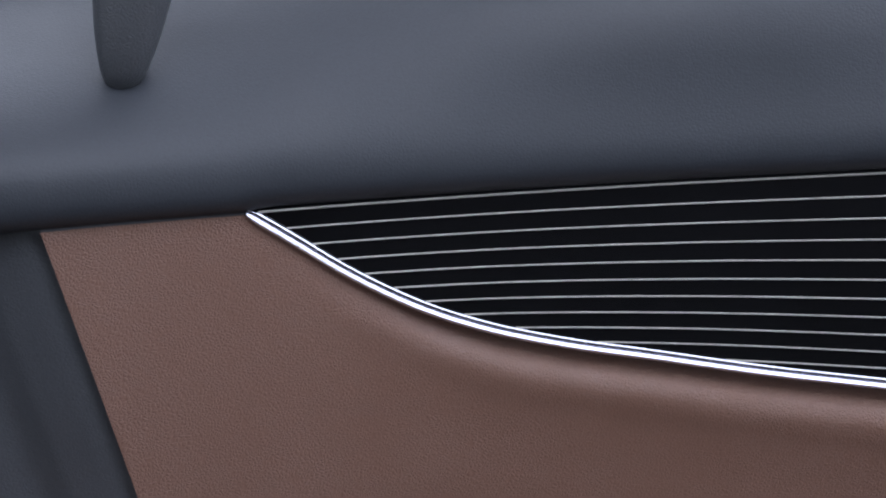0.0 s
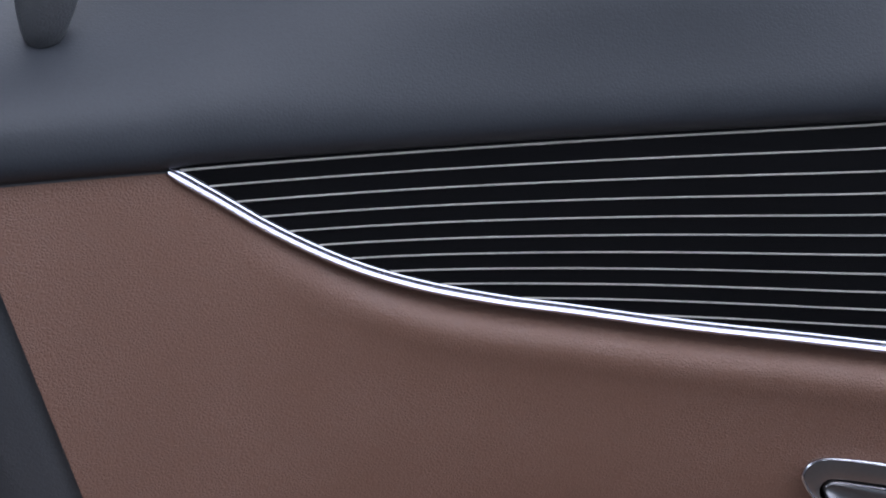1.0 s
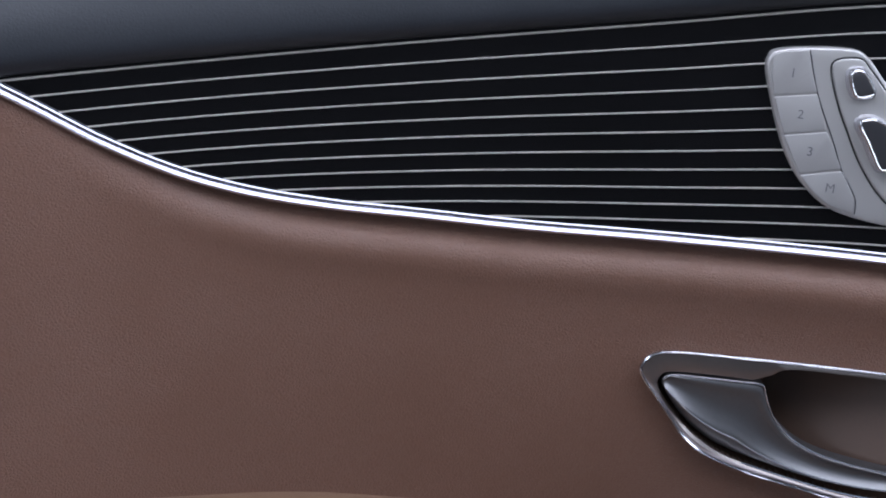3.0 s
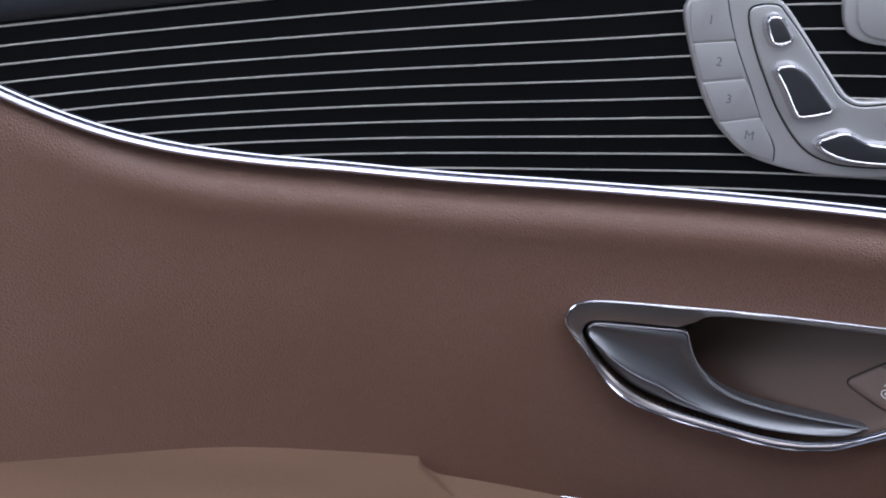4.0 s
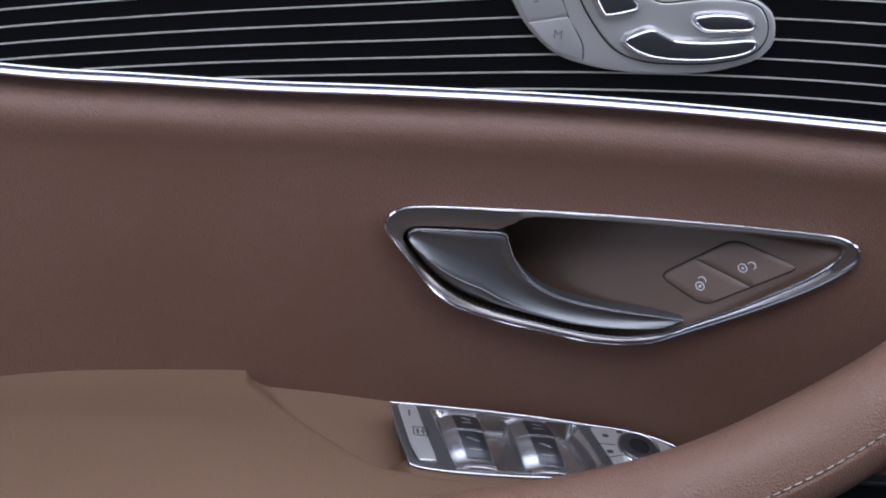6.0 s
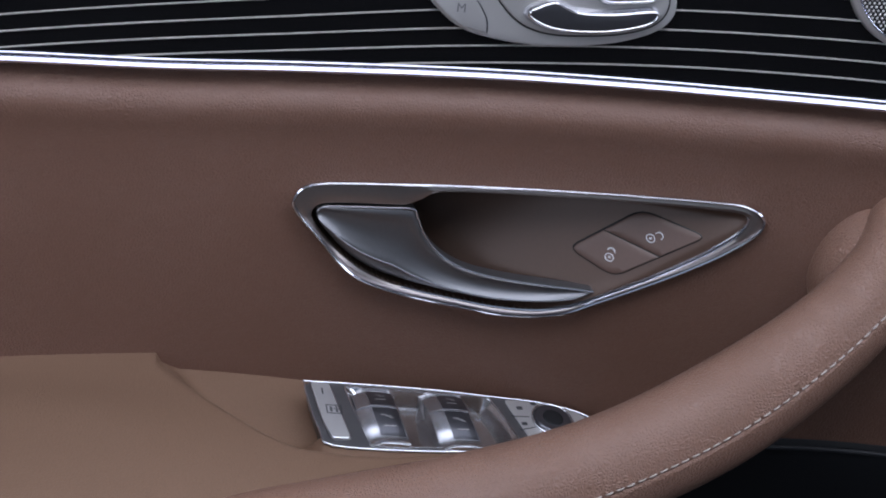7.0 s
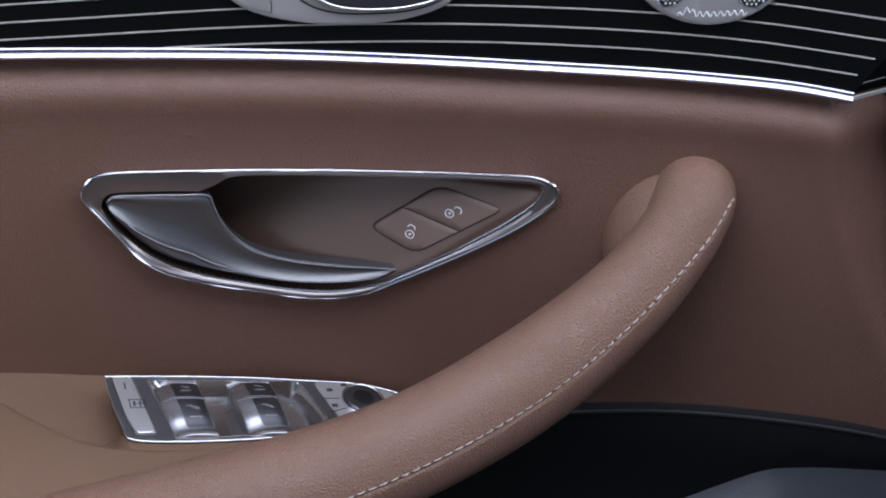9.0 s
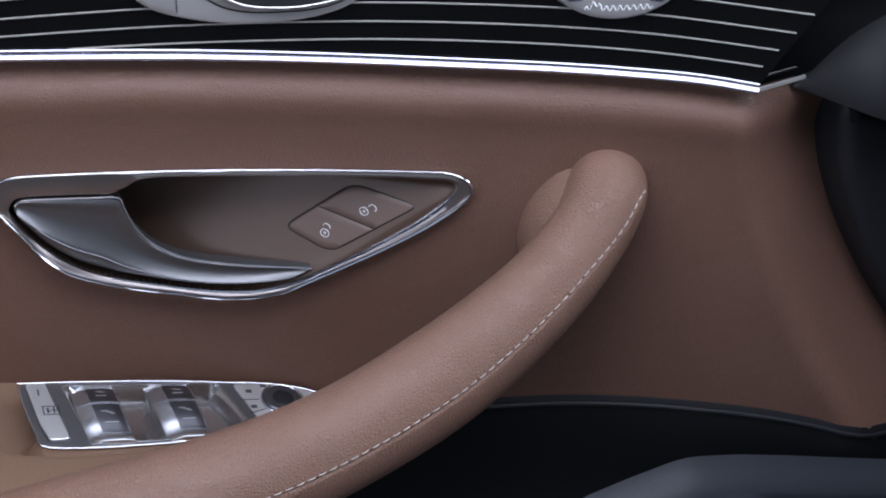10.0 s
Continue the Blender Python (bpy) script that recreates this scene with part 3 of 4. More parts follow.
part("lever", solid(grid(90, 24, lever_shape), 0.004), LEVER, release, "brushed dark metal pull lever")
# Highlights on the crease and upper edge, laid on as thin pale strips.
part("lever_crease", sweep([Vector(lever_shape(0.10 + 0.84 * i / 60, 0.765)) + Vector((0, -0.0003, 0)) for i in range(61)], [(a * 0.00030, b * 0.00025) for a, b in ROUND]), LEVER_GLINT, release, "highlight on the lever's crease as a thin pale line")
part("lever_edge", sweep([Vector((p.x, S(p.x) - 0.0019, p.y - 0.0004)) for p in LEVER_TOP[3:]], [(a * 0.00042, b * 0.0004) for a, b in ROUND]), LEVER_GLINT, release, "highlight on the lever's edge as a thin pale line")


def plaque(name, line, lift, mat, parent, label=""):
    """A thin key lying in the recess."""
    bm = bmesh.new()
    rows = []
    for by, h in ((0.0, -0.0015), (0.0, lift - 0.0004), (0.0005, lift)):
        rows.append([bm.verts.new(bowl_point(p[0], p[1], h)) for p in shrink(line, by)])
    for a, b in zip(rows, rows[1:]):
        for i in range(len(line)):
            bm.faces.new((a[i - 1], a[i], b[i], b[i - 1]))
    mid = sum((Vector(p) for p in line), Vector((0, 0))) / len(line)
    rings = [rows[-1]]
    for f in (0.66, 0.33):
        rings.append([bm.verts.new(bowl_point(*mid.lerp(Vector(p), f), lift)) for p in shrink(line, 0.0005)])
    for a, b in zip(rings, rings[1:]):
        for i in range(len(line)):
            bm.faces.new((a[i - 1], a[i], b[i], b[i - 1]))
    c = bm.verts.new(bowl_point(mid.x, mid.y, lift))
    for i in range(len(line)):
        bm.faces.new((rings[-1][i - 1], rings[-1][i], c))
    return part(name, bm, mat, parent, label)


FRAME4 = [(0.1325, 0.7150), (0.1672, 0.7372), (0.1948, 0.7284), (0.1522, 0.7038)]
plaque("key_gap", dense(corners(FRAME4, 0.006)), 0.0003, BLACK, release, "black gap round the lock keys")
cut_a, cut_b = Vector((0.1494, 0.7255)), Vector((0.1742, 0.7160))
KEY_LINE = shrink(dense(corners(FRAME4, 0.006, 8)), 0.0006)


def half(line, side):
    """The part of a closed line on one side of the cut between the two keys."""
    n = Vector((cut_a.y - cut_b.y, cut_b.x - cut_a.x)).normalized() * side
    out = []
    for p, q in zip(line, line[1:] + line[:1]):
        a, b = (p - cut_a).dot(n) - 0.0003, (q - cut_a).dot(n) - 0.0003
        if a >= 0:
            out.append(p)
        if a * b < 0:
            out.append(p.lerp(q, a / (a - b)))
    return dense(out)


lock_key = plaque("lock_key", half(KEY_LINE, -1), 0.0007, KEY_BROWN, release, "brown lock key with a padlock sign")
open_key = plaque("unlock_key", half(KEY_LINE, 1), 0.0007, KEY_BROWN, release, "brown unlock key with an open padlock sign")


def padlock(cx, cz, parent, unlocked):
    """The sign's body ring, keyhole dot and shackle as raised lines."""
    tilt = radians(-22)

    def put(pts):
        return [bowl_point(cx + p[0] * math.cos(tilt) - p[1] * math.sin(tilt), cz + p[0] * math.sin(tilt) + p[1] * math.cos(tilt), 0.00078) for p in pts]
    thin = [(a * 0.00026, b * 0.00015) for a, b in ROUND]
    body = put([Vector((0, -0.0008)) + Vector((math.cos(a), math.sin(a))) * 0.0018 for a in [2 * math.pi * i / 20 for i in range(20)]])
    part("sign_body", sweep(body, thin, closed=True), WHITE, parent, "white print")
    dot = put([Vector((0, -0.0008)) + Vector((math.cos(a), math.sin(a))) * 0.0004 for a in [2 * math.pi * i / 10 for i in range(10)]])
    part("sign_dot", sweep(dot, thin, closed=True), WHITE, parent, "white print")
    shift = 0.0030 if unlocked else 0.0
    bow = put([Vector((shift, 0.0022)) + Vector((math.cos(a), math.sin(a))) * 0.0016 for a in [math.pi * (i / 12 * (1.25 if unlocked else 1.0)) - (0.25 * math.pi if unlocked else 0) for i in range(13)]])
    part("sign_shackle", sweep(bow, thin), WHITE, parent, "white print")


padlock(0.1512, 0.7140, lock_key, False)
padlock(0.1700, 0.7252, open_key, True)

# ---- seat adjuster on the lacquer ----
adjuster = thing("seat_adjuster", "silver seat control shaped like a seat with memory keys", "seat control")
SEAT = rounded([(0.0465, 0.893), (0.0472, 0.9005), (0.051, 0.9033), (0.064, 0.9045), (0.082, 0.904), (0.0885, 0.9005), (0.095, 0.892), (0.105, 0.8775), (0.1135, 0.8655),
                (0.118, 0.8605), (0.1245, 0.8585), (0.139, 0.8602), (0.152, 0.8602), (0.162, 0.858), (0.1685, 0.8525), (0.1705, 0.8445), (0.1688, 0.8365), (0.161, 0.830),
                (0.144, 0.825), (0.125, 0.8235), (0.106, 0.8242), (0.087, 0.828), (0.075, 0.8332), (0.065, 0.843), (0.058, 0.8545), (0.052, 0.871)], 4)
part("plate", on_door(slab(SEAT, -0.001, 0.0034, 0.0012), 0.004, 0.005), SATIN, adjuster, "satin aluminium plate")
DIVIDE = [(0.0640, 0.9035), (0.0672, 0.8890), (0.0705, 0.8787), (0.0765, 0.8636), (0.0815, 0.8496), (0.0864, 0.8408), (0.0885, 0.8354), (0.0884, 0.8297)]
MEMORY = [
    ("1", [(0.0482, 0.9005), (0.052, 0.9025), (0.0635, 0.9035), (0.0655, 0.894), (0.0684, 0.8846), (0.0500, 0.8829), (0.0486, 0.891)], (0.0575, 0.893)),
    ("2", [(0.0502, 0.8823), (0.0686, 0.8840), (0.0708, 0.8770), (0.0736, 0.8677), (0.0552, 0.8656), (0.0528, 0.873)], (0.0620, 0.8745)),
    ("3", [(0.0554, 0.8649), (0.0738, 0.8670), (0.0778, 0.8590), (0.0813, 0.8502), (0.0634, 0.8474), (0.0592, 0.856)], (0.0672, 0.8577)),
    ("M", [(0.0637, 0.8467), (0.0816, 0.8495), (0.0860, 0.8410), (0.0882, 0.8354), (0.0880, 0.8296), (0.0770, 0.8330), (0.0695, 0.8392)], (0.0771, 0.8412)),
]


def letters(text, size, place, mat, parent, lean=0.0, off=0.0040):
    font = bpy.data.curves.new("print", "FONT")
    font.body, font.size, font.align_x, font.align_y, font.extrude = text, size, "CENTER", "CENTER", 0.00008
    holder = new("print", font)
    holder.matrix_world = pose(place[0], S(place[0]) - off, place[1], 90, 0, math.degrees(math.atan(-0.1143 - 1.353 * place[0]))) @ pose(0, 0, 0, 0, 0, lean)
    bpy.context.view_layer.update()
    me = bpy.data.meshes.new_from_object(holder.evaluated_get(bpy.context.evaluated_depsgraph_get()))
    me.transform(holder.matrix_world)
    bpy.data.objects.remove(holder)
    me.materials.append(mat)
    ob = new("key_print", me)
    ob.parent = parent
    return ob


for text, line, place in MEMORY:
    key = part("memory_key", on_door(slab(corners(shrink(line, 0.00015), 0.0012), 0.002, 0.0040, 0.0003)), BUTTON, adjuster, "silver memory key marked " + text)
    letters(text, 0.0058, place, FAINT, key, lean=-6, off=0.00405)
part("divide", sweep([Vector((p[0], S(p[0]) - 0.0036, p[1])) for p in rounded(DIVIDE, 5, closed=False)], [(a * 0.0003, b * 0.0003) for a, b in ROUND]), INK, adjuster)

INNER = rounded([(0.0735, 0.8940), (0.0755, 0.8995), (0.085, 0.9003), (0.0895, 0.8960), (0.0960, 0.8875), (0.1025, 0.8780), (0.1091, 0.8681), (0.1131, 0.8619), (0.1182, 0.8577),
                 (0.1242, 0.8565), (0.1335, 0.8577), (0.1428, 0.8585), (0.152, 0.8585), (0.1610, 0.8565), (0.1652, 0.8523), (0.1672, 0.8455), (0.1655, 0.8383), (0.1592, 0.8329),
                 (0.1455, 0.8293), (0.1265, 0.8285), (0.1143, 0.8296), (0.1043, 0.8334), (0.0965, 0.8408), (0.0884, 0.8536), (0.0828, 0.8663), (0.0777, 0.8788)], 4)
part("gap", sweep([Vector((p[0], S(p[0]) - 0.0033, p[1])) for p in INNER], [(a * 0.00045, b * 0.0004) for a, b in ROUND], closed=True), BLACK, adjuster, "dark gap round the inner plate")
part("inner_plate", on_door(slab(shrink(INNER, 0.0004), 0.002, 0.0041, 0.0006), 0.004, 0.005), SATIN, adjuster, "satin inner plate")


def seat_key(name, line, height, label):
    """A raised key: a broad rounded flank round a darker sunk face with a bright edge."""
    foot = shrink(line, -0.0026)
    bm = bmesh.new()
    rows = []
    for by, h in ((0.0, 0.003), (0.0002, 0.0041), (0.0007, 0.0041 + height * 0.35), (0.0013, 0.0041 + height * 0.75), (0.0018, 0.0041 + height * 0.95), (0.0023, 0.0041 + height), (0.0027, 0.0041 + height * 0.93)):
        rows.append([bm.verts.new((p[0], S(p[0]) - h, p[1])) for p in shrink(foot, by)])
    for a, b in zip(rows, rows[1:]):
        for i in range(len(line)):
            bm.faces.new((a[i - 1], a[i], b[i], b[i - 1]))
    key = part(name, bm, POLISHED, adjuster, label)
    part("face", on_door(slab(shrink(foot, 0.0024), 0.004, 0.0041 + height * 0.95, 0.0003), 0.004, 0.004), KEY_FACE, key, "darker satin face")
    return key


seat_key("headrest_key", rounded([(0.0815, 0.8930), (0.0845, 0.8948), (0.0873, 0.8925), (0.0904, 0.8865), (0.0895, 0.8848), (0.0840, 0.8845)], 6), 0.0034, "silver headrest key")
seat_key("backrest_key", rounded([(0.0868, 0.8715), (0.0895, 0.8733), (0.0930, 0.8732), (0.0989, 0.8695), (0.1055, 0.8612), (0.1094, 0.8560), (0.1084, 0.8541), (0.0985, 0.8519), (0.0956, 0.8536), (0.0909, 0.8635)], 5), 0.0040, "silver backrest key")
seat_key("cushion_key", rounded([(0.1064, 0.8392), (0.1110, 0.8420), (0.1168, 0.8440), (0.1208, 0.8424), (0.1268, 0.8395), (0.1345, 0.8388), (0.1456, 0.8390), (0.1590, 0.8403), (0.1605, 0.8385), (0.1572, 0.8357), (0.1485, 0.8334), (0.1369, 0.8320), (0.1226, 0.8324), (0.1130, 0.8347)], 4), 0.0040, "silver seat cushion key")
seat_key("thigh_key", rounded([(0.1358, 0.8496), (0.1400, 0.8508), (0.1460, 0.8512), (0.1549, 0.8505), (0.1586, 0.8486), (0.1586, 0.8463), (0.1500, 0.8456), (0.1410, 0.8454), (0.1376, 0.8470)], 5), 0.0036, "silver thigh support key")

# ---- small silver switch above the seat adjuster ----
heater = thing("seat_heater_switch", "silver rounded switch on black lacquer", "switch")
part("plate", on_door(slab(corners([(0.112, 0.912), (0.113, 0.893), (0.117, 0.8862), (0.128, 0.8832), (0.165, 0.884), (0.178, 0.888), (0.178, 0.912)], 0.006), -0.001, 0.0034, 0.0012)), SATIN, heater)
part("key", on_door(slab(corners([(0.117, 0.910), (0.118, 0.893), (0.122, 0.8875), (0.130, 0.8858), (0.163, 0.8865), (0.174, 0.890), (0.174, 0.910)], 0.005), 0.002, 0.0046, 0.0008)), BUTTON, heater, "silver key")

# ---- tweeter grille ----
speaker = thing("tweeter_grille", "round silver tweeter grille with dark mesh", "speaker")
GC = (0.277, 0.8597)
GR = 0.0367
part("dish", on_door(slab(circle(*GC, GR, 48), -0.001, 0.004, 0.0022, steps=4), 0.008), SATIN, speaker, "satin silver dish")
mesh_line = [Vector((GC[0] + 0.0342 * math.cos(a), GC[1] + 0.0342 * math.sin(a))) for a in np.linspace(radians(-55), radians(235), 48)]
mesh_line += [Vector((GC[0] + dx, GC[1] - 0.0185 - 42 * dx * dx)) for dx in (-0.0145, -0.011, -0.007, -0.0035, 0.0, 0.0035, 0.007, 0.011, 0.0145)]
part("mesh_rim", sweep([Vector((p[0], S(p[0]) - 0.0041, p[1])) for p in mesh_line], [(a * 0.0004, b * 0.0004) for a, b in ROUND], closed=True), CHROME, speaker)
part("mesh_ground", on_door(slab(mesh_line, 0.003, 0.0042, 0.0001), 0.008), BLACK, speaker, "black mesh ground")
bm = bmesh.new()
for i in range(-21, 22):
    for j in range(-21, 22):
        x, z = GC[0] + (i + (j % 2) * 0.5) * 0.0019, GC[1] + j * 0.00165
        if inside(shrink(mesh_line, 0.0007), x, z):
            vs = [bm.verts.new((x + math.cos(a) * 0.00068, S(x) - 0.0043, z + math.sin(a) * 0.00068)) for a in [math.pi / 3 * n for n in range(6)]]
            top = bm.verts.new((x, S(x) - 0.0049, z))
            for n in range(6):
                bm.faces.new((vs[n - 1], vs[n], top))
tagged(part("mesh_bumps", bm, SATIN, speaker), kind="stuff")
# the maker's script, as a plain wavy stroke
wave = [Vector((GC[0] - 0.0135 + 0.029 * i / 60, 0, GC[1] - 0.0312 + 0.0012 * math.sin(i * 1.05) + (0.0026 * math.exp(-((i - 9) / 5) ** 2)) + 0.0016 * (i / 60 - 0.5))) for i in range(61)]
for p in wave:
    p.y = S(p.x) - 0.0041
part("script", sweep(wave, [(a * 0.00042, b * 0.0002) for a, b in ROUND]), WHITE, speaker, "white script stroke")

# ---- window switches in the armrest ----
pack = thing("window_switch_panel", "silver window switch panel set into the armrest", "switch panel")


pack.location = (0.002, 0.010, -0.006)


def flat_to_pack(bm, lift=0.0):
    """From (x, -height, depth) to the tilted floor of the recess."""
    for v in bm.verts:
        x, h, y = v.co.x, -v.co.y, v.co.z
        v.co = (x - 0.1 * h, y - 0.24 * h, switch_z(x, y) + h)
    return bm


def pack_plate(line, back, front, bevel=0.0006, steps=3):
    return flat_to_pack(slab(line, back, front, bevel, steps=steps))


WELL = corners([(0.0150, -0.0188), (0.0915, -0.0208), (0.1015, -0.0495), (0.078, -0.0572), (0.0235, -0.0588)], 0.003)


def tray(outside, within):
    """The frame with a sunk well: a flat band, sloping walls and a bottom."""
    mid = sum((Vector(p) for p in within), Vector((0, 0))) / len(within)

    def cross(line, a):
        d = Vector((math.cos(a), math.sin(a)))
        best = None
        for p, q in zip(line, line[1:] + line[:1]):
            p, e = Vector(p) - mid, Vector(q) - Vector(p)
            den = d.x * e.y - d.y * e.x
            if abs(den) > 1e-12:
                u, w = (p.x * e.y - p.y * e.x) / den, (p.x * d.y - p.y * d.x) / den
                if u > 0 and -1e-6 <= w <= 1 + 1e-6:
                    best = u if best is None else max(best, u)
        return mid + d * best
    turns = [2 * math.pi * i / 120 for i in range(120)]
    o, i0 = [cross(outside, a) for a in turns], [cross(within, a) for a in turns]
    foot = [mid + (p - mid) * 0.80 for p in i0]
    band, wall = bmesh.new(), bmesh.new()
    for bm, rows in ((band, ((o, -0.014), (o, 0.0), ([p.lerp(mid, 0.006) for p in o], 0.0006), (i0, 0.0006))),
                     (wall, ((i0, 0.0006), ([p.lerp(q, 0.12) for p, q in zip(i0, foot)], 0.0), (foot, -0.0075)))):
        vs = [[bm.verts.new((p.x, -h, p.y)) for p in row] for row, h in rows]
        for a, b in zip(vs, vs[1:]):
            for i in range(120):
                bm.faces.new((a[i - 1], a[i], b[i], b[i - 1]))
        if bm is wall:
            bm.faces.new(vs[-1])
    return flat_to_pack(band), flat_to_pack(wall)


band, wall = tray(OUT, WELL)
part("frame", band, LEVER, pack, "dark silver frame")
part("well", wall, WELL_METAL, pack, "polished reflecting well")
part("rim", flat_to_pack(sweep([Vector((p[0], -0.0006, p[1])) for p in OUT], [(a * 0.00042, b * 0.0005) for a, b in ROUND], closed=True)), POLISHED, pack, "bright rim")
part("well_rim", flat_to_pack(sweep([Vector((p[0], -0.0007, p[1])) for p in WELL], [(a * 0.0006, b * 0.0005) for a, b in ROUND], closed=True)), POLISHED, pack, "bright chamfer")
CHILD = corners([(-0.0018, -0.0184), (0.0082, -0.0183), (0.0100, -0.030), (0.0146, -0.0555), (0.0050, -0.0558), (0.0018, -0.045)], 0.0022)
child = part("child_lock_key", pack_plate(CHILD, 0.0, 0.0026, 0.0010), BUTTON, pack, "silver child lock key")
part("key_edge", flat_to_pack(sweep([Vector((p[0], -0.0020, p[1])) for p in shrink(CHILD, 0.0002)], [(a * 0.0004, b * 0.0004) for a, b in ROUND], closed=True)), POLISHED, child, "bright edge")
for x0, x1, y0, y1 in ((0.0035, 0.0043, -0.0270, -0.0228), (0.0042, 0.0112, -0.0346, -0.0340), (0.0052, 0.0122, -0.0400, -0.0394), (0.0044, 0.0050, -0.0400, -0.0340), (0.0116, 0.0122, -0.0400, -0.0340),
                       (0.0062, 0.0074, -0.0386, -0.0354), (0.0080, 0.0110, -0.0372, -0.0366), (0.0092, 0.0100, -0.0390, -0.0350)):
    part("sign", pack_plate([Vector(p) for p in ((x0, y0), (x0, y1), (x1, y1), (x1, y0))], 0.0022, 0.00275, 0.0001, steps=1), INK, child)

rear_arch = curve((0.0, -0.001), (0.12, 0.0022), (0.4, 0.0045), (0.75, 0.0060), (1.0, 0.0066))
front_arch = curve((0.0, 0.0068), (0.2, 0.0066), (0.5, 0.0056), (0.74, 0.0040), (0.84, 0.0036), (0.91, 0.0040), (0.96, 0.0030), (1.0, -0.001))


def rocker(x0, x1, y0, y1, lean, arch, front):
    """A window switch: a polished key arched from back to front, with a dark printed face on its far half."""
    def shape(u, v):
        y = y0 + (y1 - y0) * v
        x = x0 + (x1 - x0) * u + lean * v
        h = arch(v) - 0.0035 * max(0.0, 0.42 - u) ** 1.5 / 0.27 - 0.0010 * max(0.0, u - 0.8) / 0.2
        return (x - 0.1 * h, y - 0.24 * h, switch_z(x, y) + h)
    key = part("window_key", solid(grid(14, 22, shape), 0.011, (0, 0, -1)), KEY, pack, "arched silver window key")
    far = 0.74 if front else 0.96

    def face(u, v):
        return Vector(shape(0.36 + 0.60 * u, 0.06 + (far - 0.06) * v)) + Vector((-0.00004, -0.0001, 0.0003))
    part("face", solid(grid(8, 14, face), 0.0006, (0, 0, -1)), KEY_FACE, key, "dark satin face")
    ridge = 0.015 if front else 0.985
    if front:
        part("ridge", sweep([Vector(shape(0.02 + 0.96 * i / 16, ridge)) + Vector((0, 0, 0.0003)) for i in range(17)], [(a * 0.0004, b * 0.0004) for a, b in ROUND], fixed=(0, 0, 1)), POLISHED, key, "bright ridge")
        part("lip", sweep([Vector(shape(0.10 + 0.88 * i / 16, 0.90)) + Vector((0, 0, 0.0001)) for i in range(17)], [(a * 0.0010, b * 0.0007) for a, b in ROUND], fixed=(0, 0, 1)), POLISHED, key, "bright front lip")
    marks = ((0.52, 0.66, 0.24, 0.256), (0.62, 0.76, 0.275, 0.291), (0.70, 0.80, 0.31, 0.326), (0.50, 0.80, 0.52, 0.534)) if front else ((0.56, 0.68, 0.40, 0.424), (0.64, 0.76, 0.46, 0.484), (0.52, 0.76, 0.66, 0.682))
    for a0, a1, b0, b1 in marks:
        def mark(u, v):
            return Vector(shape(a0 + (a1 - a0) * u, b0 + (b1 - b0) * v)) + Vector((-0.00006, -0.0002, 0.0005))
        part("sign", solid(grid(1, 1, mark), 0.0002, (0, 0, -1)), BUTTON, key, "pale print")


for x0, x1 in ((0.0176, 0.0392), (0.0545, 0.0762)):
    rocker(x0, x1, -0.0215, -0.0368, 0.002, rear_arch, False)
    rocker(x0 + 0.002, x1 + 0.0015, -0.0372, -0.0600, 0.003, front_arch, True)
part("mirror_base", pack_plate(corners([(0.0990, -0.0222), (0.118, -0.0230), (0.136, -0.0278), (0.1435, -0.034), (0.136, -0.0435), (0.1075, -0.0505)], 0.0035), 0.0, 0.0018, 0.0008), SATIN, pack, "silver mirror adjuster base")
for a, b in (((0.1005, -0.0345), (0.1105, -0.0345)), ((0.1030, -0.0440), (0.1120, -0.0415))):
    part("mirror_gap", flat_to_pack(sweep([Vector((a[0] + (b[0] - a[0]) * i / 4, -0.0018, a[1] + (b[1] - a[1]) * i / 4)) for i in range(5)], [(p * 0.0003, q * 0.0002) for p, q in ROUND])), INK, pack)
for x, y in ((0.1065, -0.0285), (0.1150, -0.0250), (0.1065, -0.0395)):
    part("mirror_sign", pack_plate(corners([(x - 0.0016, y - 0.0011), (x - 0.0016, y + 0.0011), (x + 0.0016, y + 0.0011), (x + 0.0016, y - 0.0011)], 0.0004), 0.0014, 0.0020, 0.0001, steps=1), INK, pack)
part("mirror_ring", flat_to_pack(sweep([Vector((p[0], -0.0020, p[1])) for p in circle(0.1228, -0.0362, 0.0108, 32)], [(a * 0.0009, b * 0.0010) for a, b in ROUND], closed=True)), POLISHED, pack, "bright ring")
knob = part("mirror_knob", pack_plate(circle(0.1228, -0.0362, 0.0100, 32), 0.001, 0.0040, 0.0016, steps=4), KEY_FACE, pack, "dark round mirror knob")
part("knob_dish", pack_plate(circle(0.1228, -0.0362, 0.0056, 28), 0.003, 0.0046, 0.0012, steps=4), LOWER, knob, "black dish")

# ---- lock pin, dashboard, cabin ----
pin = thing("lock_pin", "black door lock pin standing on the upper trim", "lock pin")
bm = bmesh.new()
rows = []
for h, r in ((-0.006, 0.004), (-0.003, 0.0075), (0.002, 0.0098), (0.010, 0.0122), (0.020, 0.0145), (0.045, 0.0185), (0.066, 0.020), (0.072, 0.017), (0.075, 0.008)):
    rows.append([bm.verts.new((-0.3490 + 0.15 * h + r * math.cos(a), -0.034 + r * math.sin(a), 0.9520 + h)) for a in [2 * math.pi * i / 20 for i in range(20)]])
for a, b in zip(rows, rows[1:]):
    for i in range(20):
        bm.faces.new((a[i - 1], a[i], b[i], b[i - 1]))
bm.faces.new(rows[0])
bm.faces.new(rows[-1])
part("knob", bm, EDGE, pin, "black knob")
dash = thing("dashboard", "dark grained dashboard end beside the door", "dashboard")
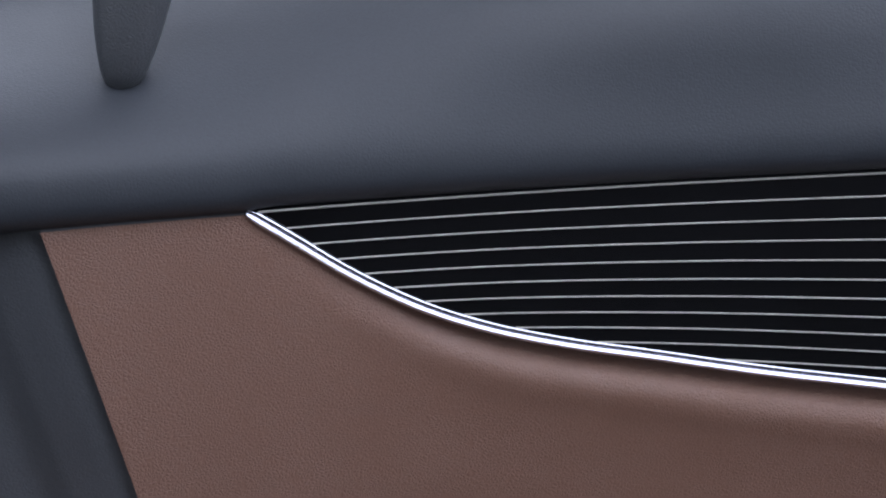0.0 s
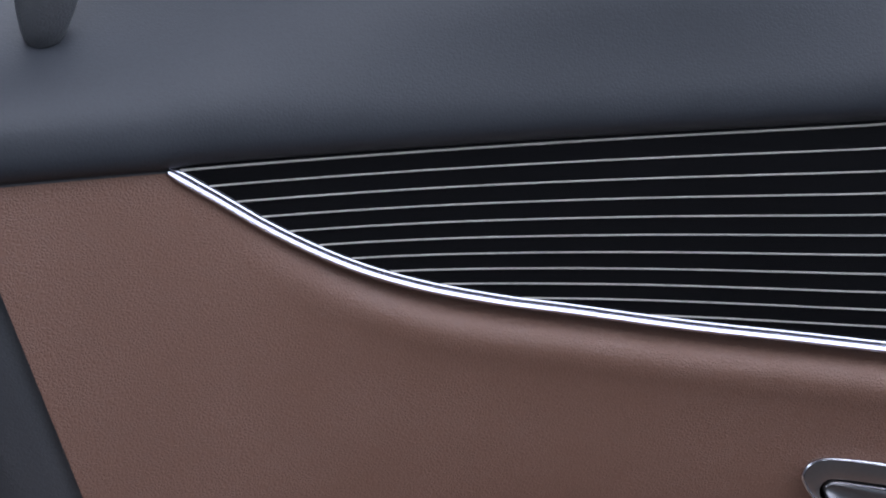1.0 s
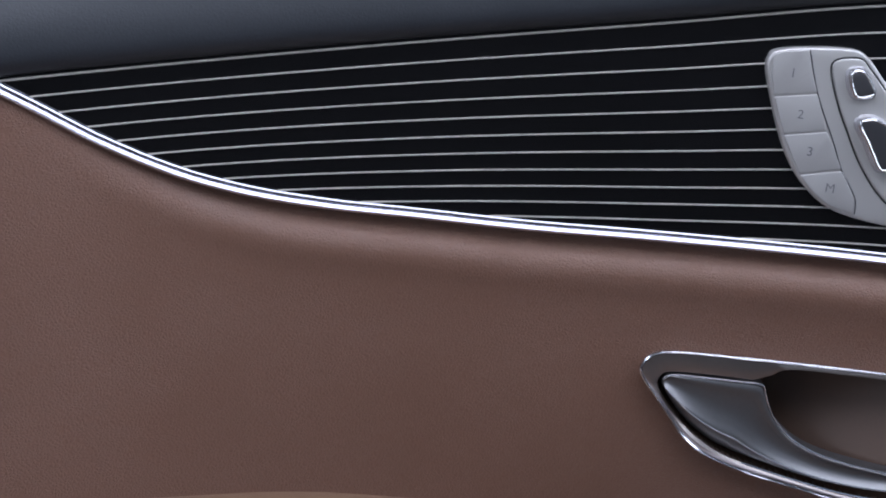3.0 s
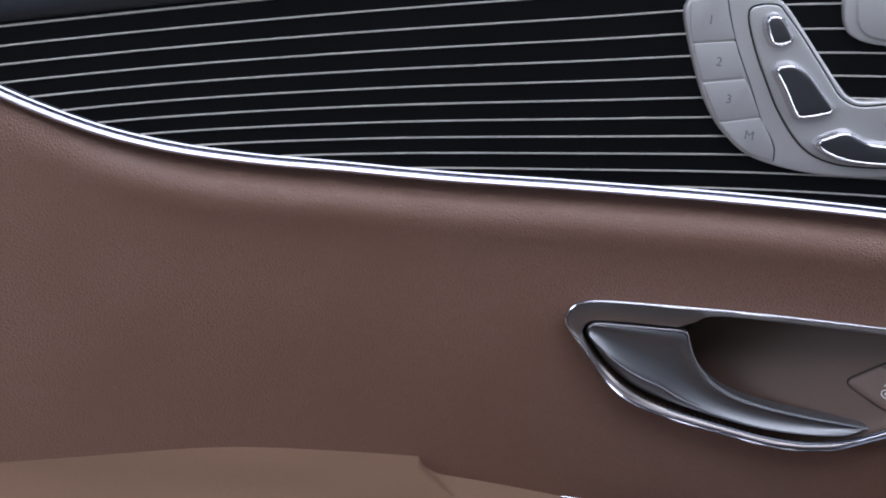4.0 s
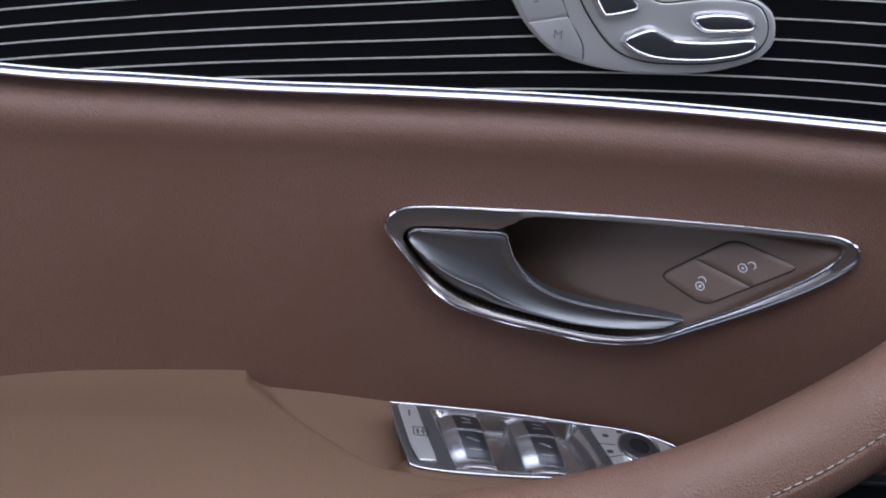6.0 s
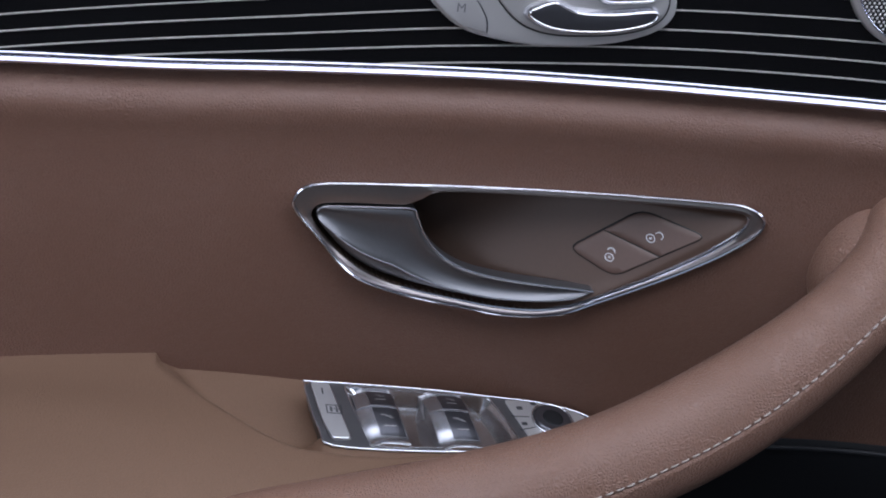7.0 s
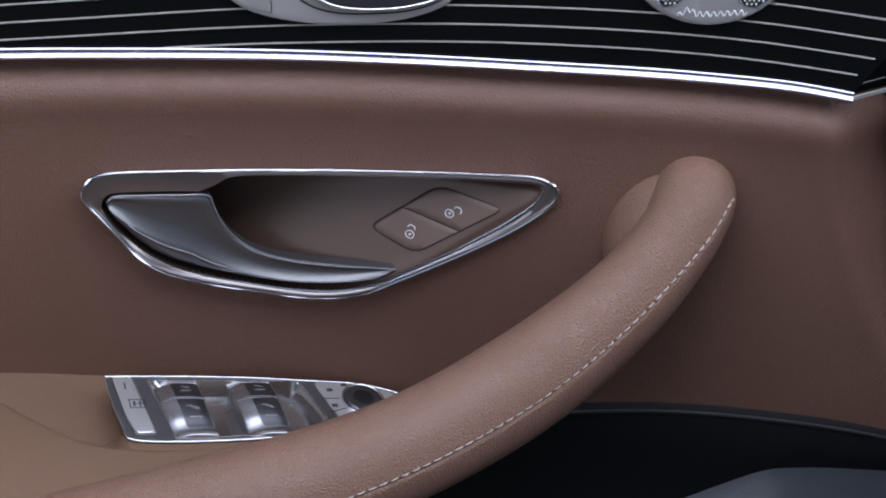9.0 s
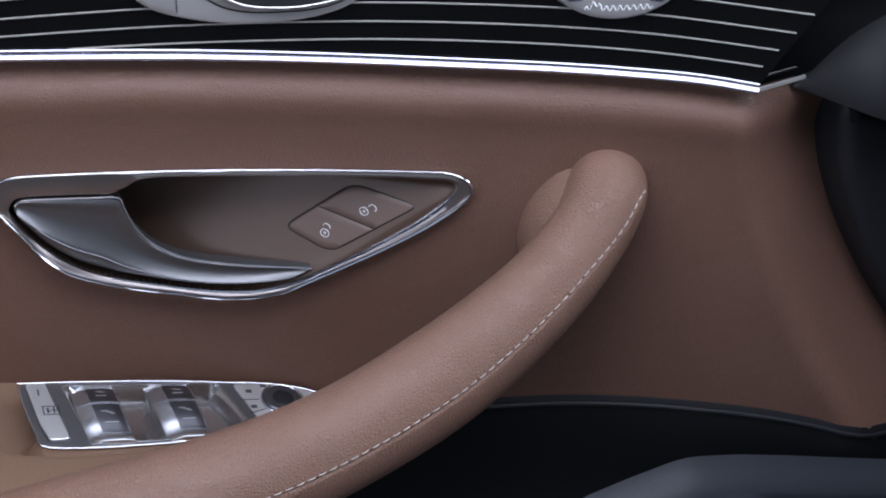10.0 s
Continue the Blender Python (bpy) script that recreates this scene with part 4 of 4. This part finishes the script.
DLINE = rounded([(0.4065, 0.7690), (0.4092, 0.7420), (0.4145, 0.7225), (0.4240, 0.7010), (0.4370, 0.6780), (0.4560, 0.6495), (0.4770, 0.6210), (0.52, 0.56), (0.56, 0.50), (0.70, 0.48), (0.75, 0.66),
                 (0.60, 0.720), (0.46, 0.7500), (0.425, 0.7620)], 4)
part("side_cover", slab(DLINE, -0.14, 0.094, 0.008, steps=5), DASH, dash)
pad_top = curve((0.3735, 0.7838), (0.3785, 0.7900), (0.3855, 0.7985), (0.3955, 0.8075), (0.4080, 0.8145), (0.4230, 0.8205), (0.48, 0.834), (0.62, 0.840), (0.72, 0.842))
pad_low = curve((0.3735, 0.7825), (0.3925, 0.7760), (0.42, 0.7665), (0.46, 0.7530), (0.60, 0.728), (0.72, 0.71))


def dash_pad(u, v):
    """A rounded roll: its back edge lies on top, its front edge below."""
    x = 0.3735 + 0.34 * u ** 1.6
    a = v * math.pi / 2
    return (x, -0.078 - 0.030 * smooth(0.0, 0.10, u ** 1.6) * math.sin(a) - 0.012 * math.sin(a), pad_low(x) + (pad_top(x) - pad_low(x)) * (1 - (1 - math.cos(a)) ** 1.0))


part("top_pad", solid(grid(60, 20, dash_pad), 0.16), LOWER, dash, "soft black padded dashboard top")

# Unseen headliner; its opening is added to let the overhead lamp in.
bm = bmesh.new()
loop = [[bm.verts.new((x, y, z)) for x, y in line] for z in (1.42, 1.46) for line in
        (((-1.25, -1.5), (1.25, -1.5), (1.25, 0.2), (-1.25, 0.2)), ((-0.55, -0.80), (0.80, -0.80), (0.80, -0.12), (-0.55, -0.12)))]
for i in range(4):
    for a, b in ((0, 1), (2, 3), (0, 2), (1, 3)):
        bm.faces.new((loop[a][i - 1], loop[a][i], loop[b][i], loop[b][i - 1]))
tagged(part("ceiling", bm, SHELL), "pale grey unseen headliner with an opening for the overhead fill lamp", "headliner", kind="structure")
# Out of view: added to keep low windscreen light off the door's front end.
part("body", box(0.55, 1.24, -1.42, -0.12, 0.5, 0.93, 0.05), DASH, dash, "dark unseen dashboard body that blocks low windscreen light")
tagged(part("floor", box(-1.25, 1.25, -1.5, 0.2, 0.10, 0.14), SHELL), "dark carpeted cabin floor", "floor", kind="structure")
# Unseen wall, cut low to leave an opening for the rear fill lamp.
tagged(part("wall_rear", box(-1.29, -1.25, -1.5, 0.2, 0.10, 0.98), SHELL), "plain unseen cabin rear wall, left open above behind the fill lamp", "wall", kind="structure")
tagged(part("wall_front", box(1.25, 1.29, -1.5, 0.2, 0.10, 0.95), SHELL), "plain bulkhead below the windscreen", "wall", kind="structure")
tagged(part("wall_far", box(-1.25, 1.25, -1.54, -1.5, 0.10, 0.94), SHELL), "plain far side door", "wall", kind="structure")
tagged(part("wall_near", box(-1.25, 1.25, 0.2, 0.24, 0.10, 1.0), SHELL), "door skin behind the panel", "wall", kind="structure")
